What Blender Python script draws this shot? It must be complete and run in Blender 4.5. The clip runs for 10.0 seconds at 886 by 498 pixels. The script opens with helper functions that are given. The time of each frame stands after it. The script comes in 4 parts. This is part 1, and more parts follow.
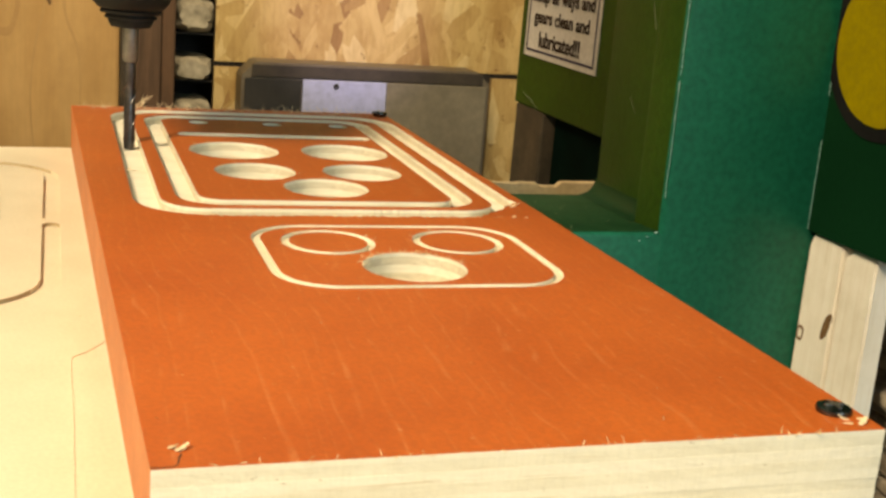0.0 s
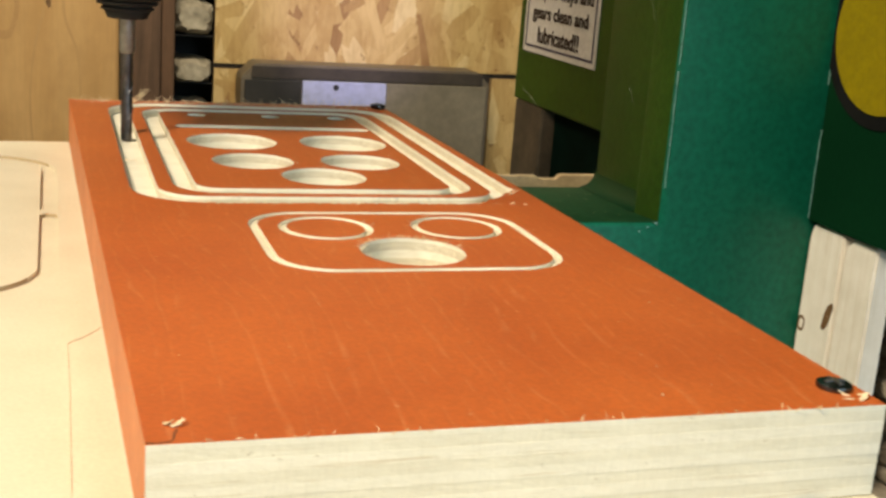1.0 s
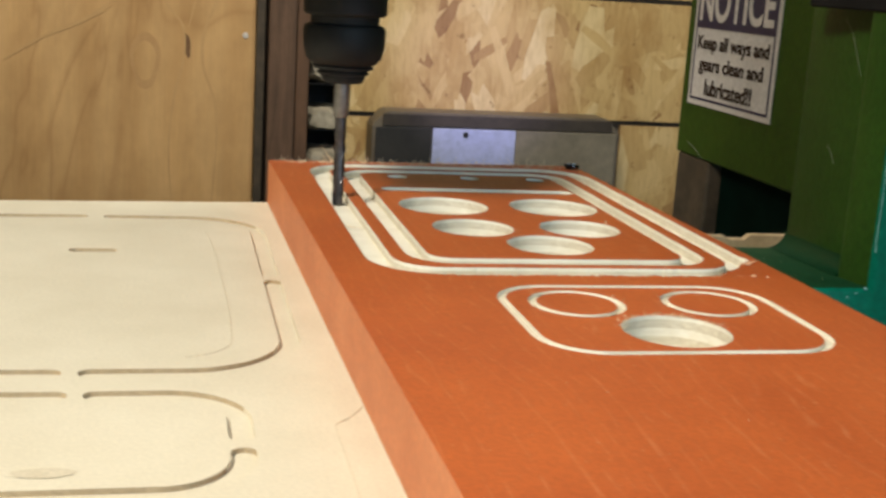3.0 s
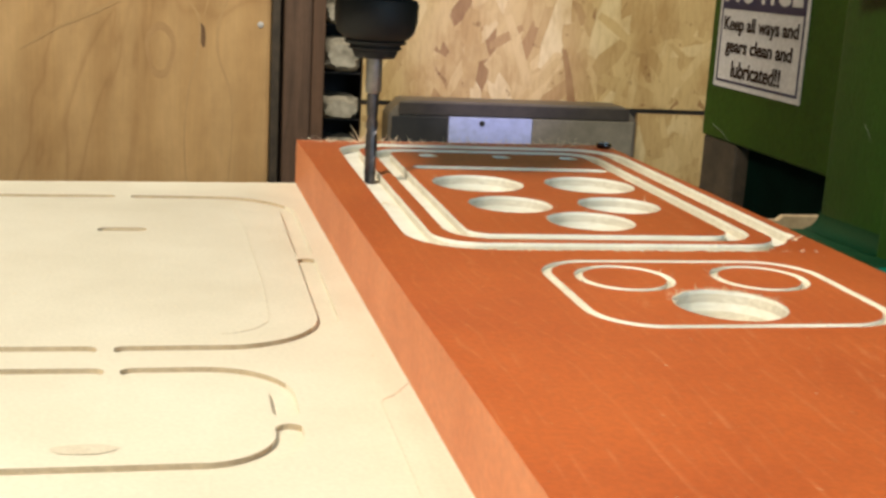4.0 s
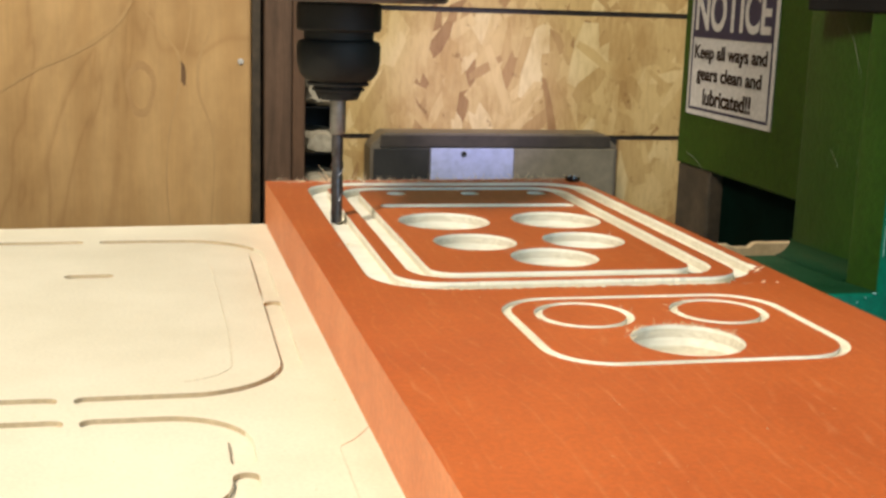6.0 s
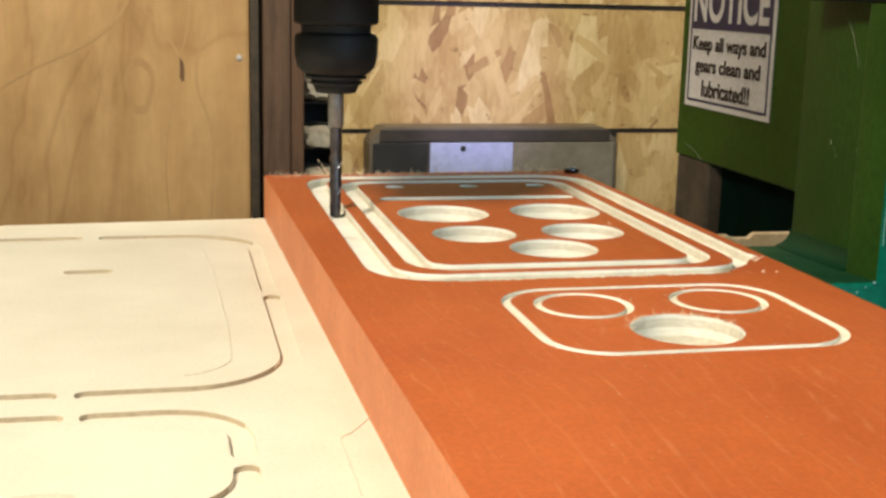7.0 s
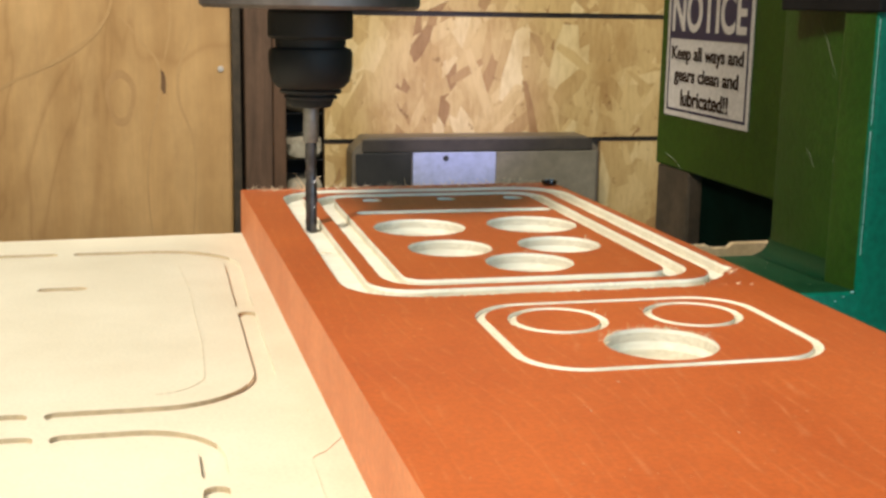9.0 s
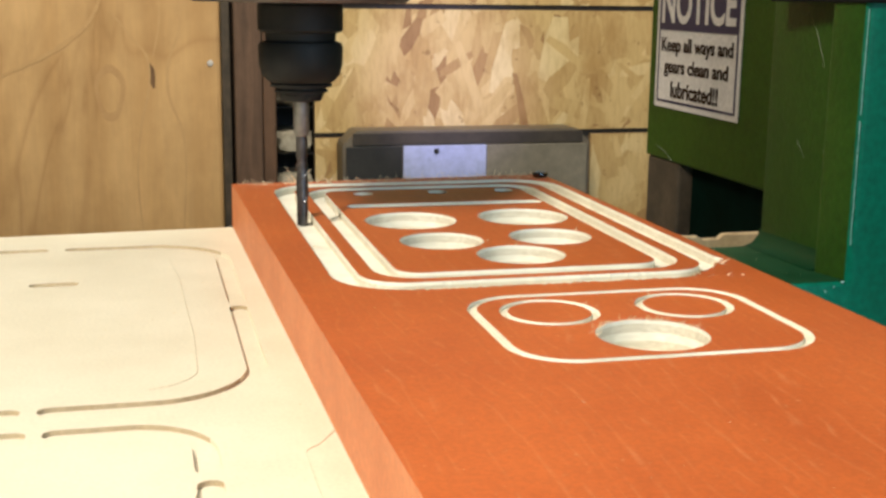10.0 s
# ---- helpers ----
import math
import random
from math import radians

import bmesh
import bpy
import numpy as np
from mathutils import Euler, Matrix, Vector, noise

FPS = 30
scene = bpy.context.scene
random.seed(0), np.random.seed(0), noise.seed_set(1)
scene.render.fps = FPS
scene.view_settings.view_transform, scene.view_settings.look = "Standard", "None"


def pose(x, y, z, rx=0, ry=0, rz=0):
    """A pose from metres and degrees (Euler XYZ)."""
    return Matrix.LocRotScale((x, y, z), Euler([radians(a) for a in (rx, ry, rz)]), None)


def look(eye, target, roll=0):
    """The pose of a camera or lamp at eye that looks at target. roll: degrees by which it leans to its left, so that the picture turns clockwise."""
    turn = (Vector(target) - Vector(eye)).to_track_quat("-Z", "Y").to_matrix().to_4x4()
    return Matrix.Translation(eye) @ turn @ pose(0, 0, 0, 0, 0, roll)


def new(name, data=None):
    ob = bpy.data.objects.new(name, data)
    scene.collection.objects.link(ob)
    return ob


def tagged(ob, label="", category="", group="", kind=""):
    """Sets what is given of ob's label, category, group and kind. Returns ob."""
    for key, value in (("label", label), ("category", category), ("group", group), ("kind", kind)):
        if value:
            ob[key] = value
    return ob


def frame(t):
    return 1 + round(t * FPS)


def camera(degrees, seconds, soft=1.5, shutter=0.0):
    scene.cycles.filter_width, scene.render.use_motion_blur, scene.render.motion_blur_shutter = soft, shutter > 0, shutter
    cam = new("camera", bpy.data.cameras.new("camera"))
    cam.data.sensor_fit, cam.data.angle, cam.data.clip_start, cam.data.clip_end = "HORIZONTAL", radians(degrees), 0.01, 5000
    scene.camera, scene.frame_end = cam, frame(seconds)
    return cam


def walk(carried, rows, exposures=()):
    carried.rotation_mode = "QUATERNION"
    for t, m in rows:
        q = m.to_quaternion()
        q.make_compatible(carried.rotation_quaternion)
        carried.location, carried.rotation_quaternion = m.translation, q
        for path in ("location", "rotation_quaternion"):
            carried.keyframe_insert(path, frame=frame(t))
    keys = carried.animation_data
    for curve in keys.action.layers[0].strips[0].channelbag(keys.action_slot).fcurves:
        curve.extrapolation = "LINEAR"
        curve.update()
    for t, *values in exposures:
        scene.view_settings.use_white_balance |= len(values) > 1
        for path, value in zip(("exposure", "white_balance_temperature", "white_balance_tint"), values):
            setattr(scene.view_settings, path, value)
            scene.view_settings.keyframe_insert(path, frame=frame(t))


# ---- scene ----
cam = camera(40.13, 10.0, soft=2.8, shutter=0.5)
# seconds, eye x, y, z, yaw, pitch, roll
PATH = [
    (0.0, -0.0138, -0.1800, 0.1063, -18.45, -14.45, 4.74),
    (0.5, -0.0101, -0.1828, 0.1002, -18.66, -14.60, 5.28),
    (0.8, -0.0089, -0.1821, 0.0973, -18.79, -14.94, 5.49),
    (1.0, -0.0125, -0.1802, 0.1012, -18.37, -14.33, 4.31),
    (1.5, -0.0180, -0.1777, 0.0974, -17.72, -14.70, 5.04),
    (2.0, -0.0246, -0.1741, 0.1010, -16.53, -14.18, 5.78),
    (2.5, -0.0357, -0.1645, 0.1066, -14.62, -12.71, 3.44),
    (2.7, -0.0407, -0.1627, 0.1053, -13.67, -12.77, 3.76),
    (3.8, -0.0573, -0.1451, 0.1039, -11.61, -12.17, 2.56),
    (4.0, -0.0536, -0.1484, 0.0974, -12.33, -13.09, 3.23),
    (4.5, -0.0496, -0.1500, 0.0998, -12.48, -12.11, 3.03),
    (5.0, -0.0471, -0.1496, 0.0997, -12.73, -11.87, 2.61),
    (5.5, -0.0463, -0.1508, 0.1004, -12.87, -11.83, 2.05),
    (5.7, -0.0463, -0.1508, 0.1012, -12.82, -11.60, 1.96),
    (6.8, -0.0459, -0.1509, 0.1009, -12.88, -11.97, 1.40),
    (7.0, -0.0458, -0.1509, 0.1003, -12.81, -11.91, 1.35),
    (7.5, -0.0450, -0.1509, 0.0977, -12.76, -12.10, 1.19),
    (8.0, -0.0457, -0.1505, 0.0998, -12.94, -11.82, 1.35),
    (8.5, -0.0437, -0.1514, 0.1004, -13.35, -11.75, 1.12),
    (9.0, -0.0424, -0.1499, 0.1019, -13.52, -11.48, 0.97),
    (9.5, -0.0397, -0.1513, 0.1019, -14.05, -11.51, 0.25),
    (10.0, -0.0426, -0.1503, 0.1019, -13.95, -11.80, 0.68),
]
walk(cam, [(t, pose(x, y, z, 0, 0, yaw) @ pose(0, 0, 0, 90 + pitch) @ pose(0, 0, 0, 0, 0, roll)) for t, x, y, z, yaw, pitch, roll in PATH],
     exposures=[(0.0, -0.15, 8700, 10), (0.5, -0.12, 7550, 10), (1.0, -0.18, 7200, 10), (1.5, -0.17, 6650, 10), (2.0, -0.27, 6550, 10), (2.5, -0.39, 6150, 10), (4.5, -0.09, 6200, 10), (7.0, -0.05, 6300, 10), (10.0, 0.01, 6200, 10)])

# ---- light ----
world = bpy.data.worlds.new("world")
world.use_nodes = True
world.node_tree.nodes["Background"].inputs[0].default_value = (0.9, 0.95, 1.0, 1)
world.node_tree.nodes["Background"].inputs[1].default_value = 0.02
scene.world = world


def area_lamp(name, eye, target, width, height, watts, colour):
    data = bpy.data.lights.new(name, "AREA")
    data.shape, data.size, data.size_y, data.energy, data.color = "RECTANGLE", width, height, watts, colour
    ob = new(name, data)
    ob.matrix_world = look(eye, target)
    return ob


def spot_lamp(name, eye, target, degrees, blend, radius, watts, colour):
    data = bpy.data.lights.new(name, "SPOT")
    data.spot_size, data.spot_blend, data.shadow_soft_size, data.energy, data.color = radians(degrees), blend, radius, watts, colour
    ob = new(name, data)
    ob.matrix_world = look(eye, target)
    return ob


WARM, COOL = (1.0, 0.91, 0.76), (0.50, 0.78, 1.0)
area_lamp("shop_lamp", (-0.73, -0.36, 1.05), (0.04, 0.16, 0.0), 0.28, 0.28, 32, WARM)
area_lamp("room_lamp", (0.2, 1.0, 1.6), (0.35, 2.3, -0.1), 0.9, 0.3, 41, (1.0, 0.885, 0.70))
area_lamp("door_daylight", (0.75, -1.9, 0.6), (0.3, 0.3, 0.0), 0.9, 1.4, 26, COOL)
spot_lamp("head_led", (0.36, 0.95, 0.30), (0.60, 2.42, -0.08), 19, 1.0, 0.02, 66, (0.64, 0.57, 1.0))

# ---- materials ----


def tree_of(name):
    m = bpy.data.materials.new(name)
    m.use_nodes = True
    nt = m.node_tree
    return m, nt, nt.nodes["Principled BSDF"], nt.nodes.new


def coords(nt, scale=(1, 1, 1), turn=(0, 0, 0)):
    c, mp = nt.nodes.new("ShaderNodeTexCoord"), nt.nodes.new("ShaderNodeMapping")
    mp.inputs["Scale"].default_value = scale
    mp.inputs["Rotation"].default_value = [radians(a) for a in turn]
    nt.links.new(c.outputs["Object"], mp.inputs["Vector"])
    return mp.outputs["Vector"]


def noise_of(nt, vector, scale, detail=4.0, rough=0.6, distort=0.0):
    n = nt.nodes.new("ShaderNodeTexNoise")
    n.inputs["Scale"].default_value, n.inputs["Detail"].default_value = scale, detail
    n.inputs["Roughness"].default_value, n.inputs["Distortion"].default_value = rough, distort
    nt.links.new(vector, n.inputs["Vector"])
    return n.outputs["Fac"]


def ramp(nt, fac, stops):
    r = nt.nodes.new("ShaderNodeValToRGB")
    while len(r.color_ramp.elements) < len(stops):
        r.color_ramp.elements.new(0.5)
    for e, (p, c) in zip(r.color_ramp.elements, stops):
        e.position, e.color = p, (*c, 1)
    nt.links.new(fac, r.inputs["Fac"])
    return r.outputs["Color"]


def mix(nt, fac, a, b, mode="MIX"):
    m = nt.nodes.new("ShaderNodeMix")
    m.data_type, m.blend_type = "RGBA", mode
    for v, i in ((fac, 0), (a, 6), (b, 7)):
        if isinstance(v, (int, float)):
            m.inputs[i].default_value = v
        elif isinstance(v, tuple):
            m.inputs[i].default_value = (*v, 1)
        else:
            nt.links.new(v, m.inputs[i])
    return m.outputs[2]


def bump(nt, bsdf, height, strength, distance):
    b = nt.nodes.new("ShaderNodeBump")
    b.inputs["Strength"].default_value, b.inputs["Distance"].default_value = strength, distance
    nt.links.new(height, b.inputs["Height"])
    nt.links.new(b.outputs["Normal"], bsdf.inputs["Normal"])


def plain(name, dark, light, rough=0.6, metal=0.0, fine=300.0, coarse=25.0, relief=0.0003, coat=0.0, grit=0.6, gloss=0.5):
    """Mottled at two scales, with a fine relief."""
    m, nt, b, _ = tree_of(name)
    v = coords(nt)
    c = ramp(nt, noise_of(nt, v, coarse), [(0.3, dark), (0.7, light)])
    c2 = ramp(nt, noise_of(nt, v, fine, 3.0), [(0.3, (0.72, 0.72, 0.72)), (0.7, (1.1, 1.1, 1.1))])
    nt.links.new(mix(nt, grit, c, c2, "MULTIPLY"), b.inputs["Base Color"])
    b.inputs["Roughness"].default_value, b.inputs["Metallic"].default_value = rough, metal
    b.inputs["Coat Weight"].default_value, b.inputs["Specular IOR Level"].default_value = coat, gloss
    if relief:
        bump(nt, b, noise_of(nt, v, fine), 0.4, relief)
    return m


def orange_paint():
    m, nt, b, _ = tree_of("orange_paint")
    v = coords(nt)
    base = ramp(nt, noise_of(nt, v, 18.0, 5.0), [(0.28, (0.410, 0.080, 0.0145)), (0.72, (0.53, 0.118, 0.0215))])
    fine = ramp(nt, noise_of(nt, v, 900.0, 2.0), [(0.35, (0.86, 0.86, 0.86)), (0.65, (1.08, 1.08, 1.08))])
    base = mix(nt, 0.8, base, fine, "MULTIPLY")
    grain = noise_of(nt, coords(nt, (24, 5.5, 20)), 1.0, 4.0, 0.55, 0.3)
    axes, across = nt.nodes.new("ShaderNodeSeparateXYZ"), nt.nodes.new("ShaderNodeMath")
    nt.links.new(v, axes.inputs[0])
    across.operation, across.inputs[1].default_value = "MULTIPLY_ADD", 210.0
    nt.links.new(axes.outputs["X"], across.inputs[0])
    times, part_of = nt.nodes.new("ShaderNodeMath"), nt.nodes.new("ShaderNodeMath")
    times.operation, part_of.operation = "MULTIPLY", "FRACT"
    times.inputs[1].default_value = 8.0
    nt.links.new(grain, times.inputs[0])
    nt.links.new(times.outputs[0], across.inputs[2])
    nt.links.new(across.outputs[0], part_of.inputs[0])
    lines = ramp(nt, part_of.outputs[0], [(0.0, (0, 0, 0)), (0.08, (1, 1, 1)), (0.24, (0, 0, 0))])
    where = ramp(nt, noise_of(nt, coords(nt, (1, 0.6, 1)), 150.0, 6.0, 0.8), [(0.44, (0, 0, 0)), (0.64, (0.35, 0.35, 0.35))])
    base = mix(nt, mix(nt, 1.0, lines, where, "MULTIPLY"), base, (0.70, 0.29, 0.115))
    specks = ramp(nt, noise_of(nt, v, 420.0, 2.0), [(0.70, (0, 0, 0)), (0.76, (0.30, 0.30, 0.30))])
    base = mix(nt, specks, base, (0.76, 0.42, 0.20))
    nt.links.new(base, b.inputs["Base Color"])
    b.inputs["Roughness"].default_value = 0.42
    bump(nt, b, grain, 0.25, 0.0003)
    return m


def ply_wood(name, dark, light, along=0, crack=0.55, fine=700.0, long=25.0):
    """Bare veneer: long fibres along one axis."""
    m, nt, b, _ = tree_of(name)
    s = [fine, fine, fine]
    s[along] = long
    v = coords(nt, s)
    c = ramp(nt, noise_of(nt, v, 1.0, 5.0, 0.65, 0.4), [(0.22, tuple(crack * k for k in dark)), (0.34, dark), (0.62, light)])
    c2 = ramp(nt, noise_of(nt, coords(nt), 60.0, 4.0), [(0.3, (0.92, 0.91, 0.88)), (0.6, (1.04, 1.04, 1.04))])
    nt.links.new(mix(nt, 0.9, c, c2, "MULTIPLY"), b.inputs["Base Color"])
    b.inputs["Roughness"].default_value = 0.8
    bump(nt, b, noise_of(nt, v, 1.0), 0.6, 0.0004)
    return m


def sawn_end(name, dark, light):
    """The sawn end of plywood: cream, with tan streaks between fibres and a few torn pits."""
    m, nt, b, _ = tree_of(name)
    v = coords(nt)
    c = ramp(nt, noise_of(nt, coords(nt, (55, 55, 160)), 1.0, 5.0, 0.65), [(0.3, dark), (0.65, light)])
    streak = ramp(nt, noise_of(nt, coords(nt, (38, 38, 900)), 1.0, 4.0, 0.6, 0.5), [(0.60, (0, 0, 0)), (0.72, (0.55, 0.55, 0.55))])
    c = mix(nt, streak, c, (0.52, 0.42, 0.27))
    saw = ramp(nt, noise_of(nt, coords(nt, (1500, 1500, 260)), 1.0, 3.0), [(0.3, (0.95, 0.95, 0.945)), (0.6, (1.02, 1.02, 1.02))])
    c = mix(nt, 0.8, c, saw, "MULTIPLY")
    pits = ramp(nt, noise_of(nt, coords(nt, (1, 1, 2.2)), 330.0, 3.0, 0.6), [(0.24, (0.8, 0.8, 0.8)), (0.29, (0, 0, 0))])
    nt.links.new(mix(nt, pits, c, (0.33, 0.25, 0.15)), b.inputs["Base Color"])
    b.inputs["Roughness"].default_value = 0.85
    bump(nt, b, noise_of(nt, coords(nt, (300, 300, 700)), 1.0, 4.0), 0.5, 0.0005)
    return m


def plywood_wall():
    m, nt, b, _ = tree_of("plywood_face")
    warp = noise_of(nt, coords(nt, (2.6, 1, 0.8)), 1.0, 3.0, 0.5, 0.8)
    w = nt.nodes.new("ShaderNodeTexWave")
    w.wave_type, w.bands_direction = "BANDS", "X"
    w.inputs["Scale"].default_value, w.inputs["Distortion"].default_value = 2.6, 9.0
    w.inputs["Detail"].default_value, w.inputs["Detail Scale"].default_value = 3.0, 1.2
    nt.links.new(coords(nt, (1, 1, 0.35)), w.inputs["Vector"])
    c = ramp(nt, w.outputs["Fac"], [(0.1, (0.60, 0.372, 0.152)), (0.75, (0.65, 0.416, 0.180))])
    c = mix(nt, 0.7, c, ramp(nt, warp, [(0.38, (0.78, 0.74, 0.68)), (0.6, (1.05, 1.05, 1.05))]), "MULTIPLY")
    rise, cut = nt.nodes.new("ShaderNodeMath"), nt.nodes.new("ShaderNodeMath")
    rise.operation, cut.operation, rise.inputs[1].default_value = "MULTIPLY", "PINGPONG", 9.0
    cut.inputs[1].default_value = 1.0
    nt.links.new(noise_of(nt, coords(nt, (4.2, 1, 1.3)), 1.0, 3.0, 0.5, 1.1), rise.inputs[0])
    nt.links.new(rise.outputs[0], cut.inputs[0])
    c = mix(nt, 0.75, c, ramp(nt, cut.outputs[0], [(0.0, (0.80, 0.74, 0.66)), (0.18, (0.95, 0.93, 0.90)), (0.5, (1.04, 1.04, 1.04)), (1.0, (1.0, 0.99, 0.97))]), "MULTIPLY")
    c = mix(nt, 0.6, c, ramp(nt, noise_of(nt, coords(nt, (9, 9, 6)), 1.0, 5.0, 0.7), [(0.35, (0.80, 0.77, 0.72)), (0.65, (1.08, 1.08, 1.08))]), "MULTIPLY")
    c = mix(nt, 0.25, c, ramp(nt, noise_of(nt, coords(nt, (160, 160, 8)), 1.0, 3.0), [(0.3, (0.8, 0.8, 0.8)), (0.7, (1.1, 1.1, 1.1))]), "MULTIPLY")
    nt.links.new(c, b.inputs["Base Color"])
    b.inputs["Roughness"].default_value = 0.65
    return m


def flake_wood():
    m, nt, b, _ = tree_of("wood_flakes")
    g = nt.nodes.new("ShaderNodeNewGeometry")
    c = ramp(nt, g.outputs["Random Per Island"], [(0.0, (0.29, 0.155, 0.052)), (0.10, (0.38, 0.22, 0.078)), (0.16, (0.485, 0.315, 0.116)), (0.5, (0.555, 0.38, 0.150)), (0.85, (0.615, 0.435, 0.185)), (1.0, (0.68, 0.52, 0.255))])
    patch = ramp(nt, noise_of(nt, coords(nt, (1.0, 1.0, 0.6)), 11.0, 5.0, 0.65), [(0.34, (0.80, 0.72, 0.60)), (0.52, (1.0, 1.0, 1.0)), (0.7, (1.07, 1.08, 1.10))])
    c = mix(nt, 0.9, c, patch, "MULTIPLY")
    fibre = ramp(nt, noise_of(nt, coords(nt, (110, 110, 24), (0, 18, 0)), 1.0, 4.0, 0.6), [(0.30, (0.76, 0.70, 0.62)), (0.55, (1.02, 1.02, 1.02))])
    c = mix(nt, 0.6, c, fibre, "MULTIPLY")
    pits = ramp(nt, noise_of(nt, coords(nt), 42.0, 3.0), [(0.27, (0.50, 0.40, 0.28)), (0.33, (1.0, 1.0, 1.0))])
    nt.links.new(mix(nt, 0.7, c, pits, "MULTIPLY"), b.inputs["Base Color"])
    b.inputs["Roughness"].default_value = 0.6
    return m


ORANGE = orange_paint()
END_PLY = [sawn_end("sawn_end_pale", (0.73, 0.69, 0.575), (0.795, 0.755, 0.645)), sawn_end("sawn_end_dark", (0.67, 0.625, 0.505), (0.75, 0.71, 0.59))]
PLY = [ply_wood("veneer_pale", (0.76, 0.71, 0.58), (0.85, 0.81, 0.69), 0, 0.75), ply_wood("veneer_end_grain", (0.58, 0.51, 0.38), (0.72, 0.66, 0.52))]
ORANGE_EDGE = plain("thin_orange_paint", (0.51, 0.155, 0.048), (0.63, 0.222, 0.085), 0.55, fine=500, coarse=30)
MDF = plain("fibreboard", (0.685, 0.608, 0.448), (0.765, 0.690, 0.525), 0.75, fine=900, coarse=22, relief=0.0, grit=0.28)
# Brown of the routed walls, deepened by the shade of the far walls.
MDF_CUT = plain("fibreboard_cut_shaded", (0.42, 0.325, 0.195), (0.52, 0.41, 0.26), 0.85, fine=700, coarse=60)
FAINT = plain("faint_score", (0.67, 0.59, 0.43), (0.75, 0.668, 0.503), 0.8, fine=900, coarse=80)
GREEN = plain("green_enamel", (0.0005, 0.098, 0.056), (0.0010, 0.130, 0.077), 0.40, fine=300, coarse=14, relief=0.0005, gloss=0.24, grit=0.95)
# Frame green with warm light and the orange board's bounce mixed in.
OLIVE = plain("green_in_warm_light", (0.020, 0.058, 0.0036), (0.031, 0.078, 0.005), 0.5, fine=300, coarse=16, relief=0.0006, gloss=0.18, grit=0.95)
# Darker copy of the olive: side shade of web and flange in the colour.
WEB = plain("web_and_flange_side_shade", (0.016, 0.052, 0.0050), (0.026, 0.072, 0.008), 0.5, fine=300, coarse=16, relief=0.0006, gloss=0.18, grit=0.95)
# Casting green darkened for the ledge top, to offset the light falling there.
LEDGE_SHADE = plain("ledge_shade_green", (0.004, 0.038, 0.013), (0.014, 0.060, 0.024), 0.6, fine=300, coarse=70, gloss=0.12, grit=0.9)
# Near black: the shade of the opening under the side plate, as colour.
PITCH = plain("opening_shade_green", (0.001, 0.007, 0.004), (0.002, 0.012, 0.008), 0.9, fine=300, coarse=40, gloss=0.04)
RUST = plain("dark_rusty_steel", (0.036, 0.028, 0.017), (0.085, 0.062, 0.038), 0.7, fine=300, coarse=50)
# The apron's own green; on the casting fillet it stands for crease shade.
DARK_GREEN = plain("apron_green_fillet_shade", (0.001, 0.024, 0.008), (0.002, 0.032, 0.011), 0.5, fine=420, coarse=12, gloss=0.12)
BLACK = plain("black_oxide", (0.006, 0.006, 0.005), (0.013, 0.012, 0.010), 0.62, 0.0, 500, 60, gloss=0.3)
SCREW = plain("polished_black_steel", (0.05, 0.05, 0.05), (0.12, 0.12, 0.12), 0.22, 0.95, 700, 200)
STEEL = plain("worn_steel", (0.20, 0.19, 0.18), (0.34, 0.33, 0.31), 0.5, 1.0, 600, 40)
FLANGE = plain("worn_flange_steel", (0.10, 0.085, 0.075), (0.19, 0.165, 0.15), 0.55, 0.8, 300, 60)
BIT_STEEL = plain("sooty_tool_steel", (0.05, 0.045, 0.045), (0.14, 0.13, 0.13), 0.35, 0.9, 600, 120)
GREY = plain("grey_painted_metal", (0.125, 0.100, 0.068), (0.19, 0.158, 0.112), 0.5, 0.0, 120, 9)
RAIL = plain("dark_brown_rail", (0.030, 0.022, 0.015), (0.065, 0.050, 0.036), 0.6, 0.0, 90, 14)
DARK = plain("dark_rubber", (0.012, 0.012, 0.012), (0.03, 0.028, 0.025), 0.7, 0.0, 120, 12)
# The LED's blue glow is mixed into this part of the cabinet panel.
PANEL = plain("panel_led_glow_plastic", (0.40, 0.44, 0.66), (0.47, 0.51, 0.74), 0.4, 0.0, 80, 8)
DUSTY = plain("grey_dust", (0.10, 0.13, 0.08), (0.26, 0.28, 0.20), 0.9, 0.0, 900, 200, 0.0, gloss=0.1)
# Colour of the edges' painted highlight and of bare metal in paint chips.
EDGE = plain("edge_glint_bare_metal", (0.12, 0.33, 0.31), (0.34, 0.52, 0.50), 0.35, 0.0, 900, 200, 0.0)
# The same cabinet panel away from the glow, coloured dimmer.
BEIGE = plain("panel_dim_beige", (0.17, 0.145, 0.10), (0.24, 0.21, 0.15), 0.5, 0.0, 60, 7)
BURNT = plain("dark_split_wood", (0.05, 0.025, 0.012), (0.10, 0.05, 0.025), 0.85, fine=700, coarse=60)
BROWN = ply_wood("dark_brown_wood", (0.076, 0.044, 0.026), (0.138, 0.080, 0.048), 2, 0.7, 60.0, 5.0)
RED_BROWN = ply_wood("red_brown_wood", (0.078, 0.042, 0.023), (0.130, 0.070, 0.038), 2, 0.7, 60.0, 5.0)
# Near black for what lies behind gaps, so their shade sits in the colour.
CHAR = plain("gap_black_wood", (0.010, 0.009, 0.008), (0.024, 0.020, 0.017), 0.6, 0.0, 90, 10)
PLYFACE = plywood_wall()
FLAKES = flake_wood()
OSB_GLUE = plain("strand_board_core", (0.45, 0.28, 0.11), (0.58, 0.38, 0.16), 0.7, 0.0, 90, 20)
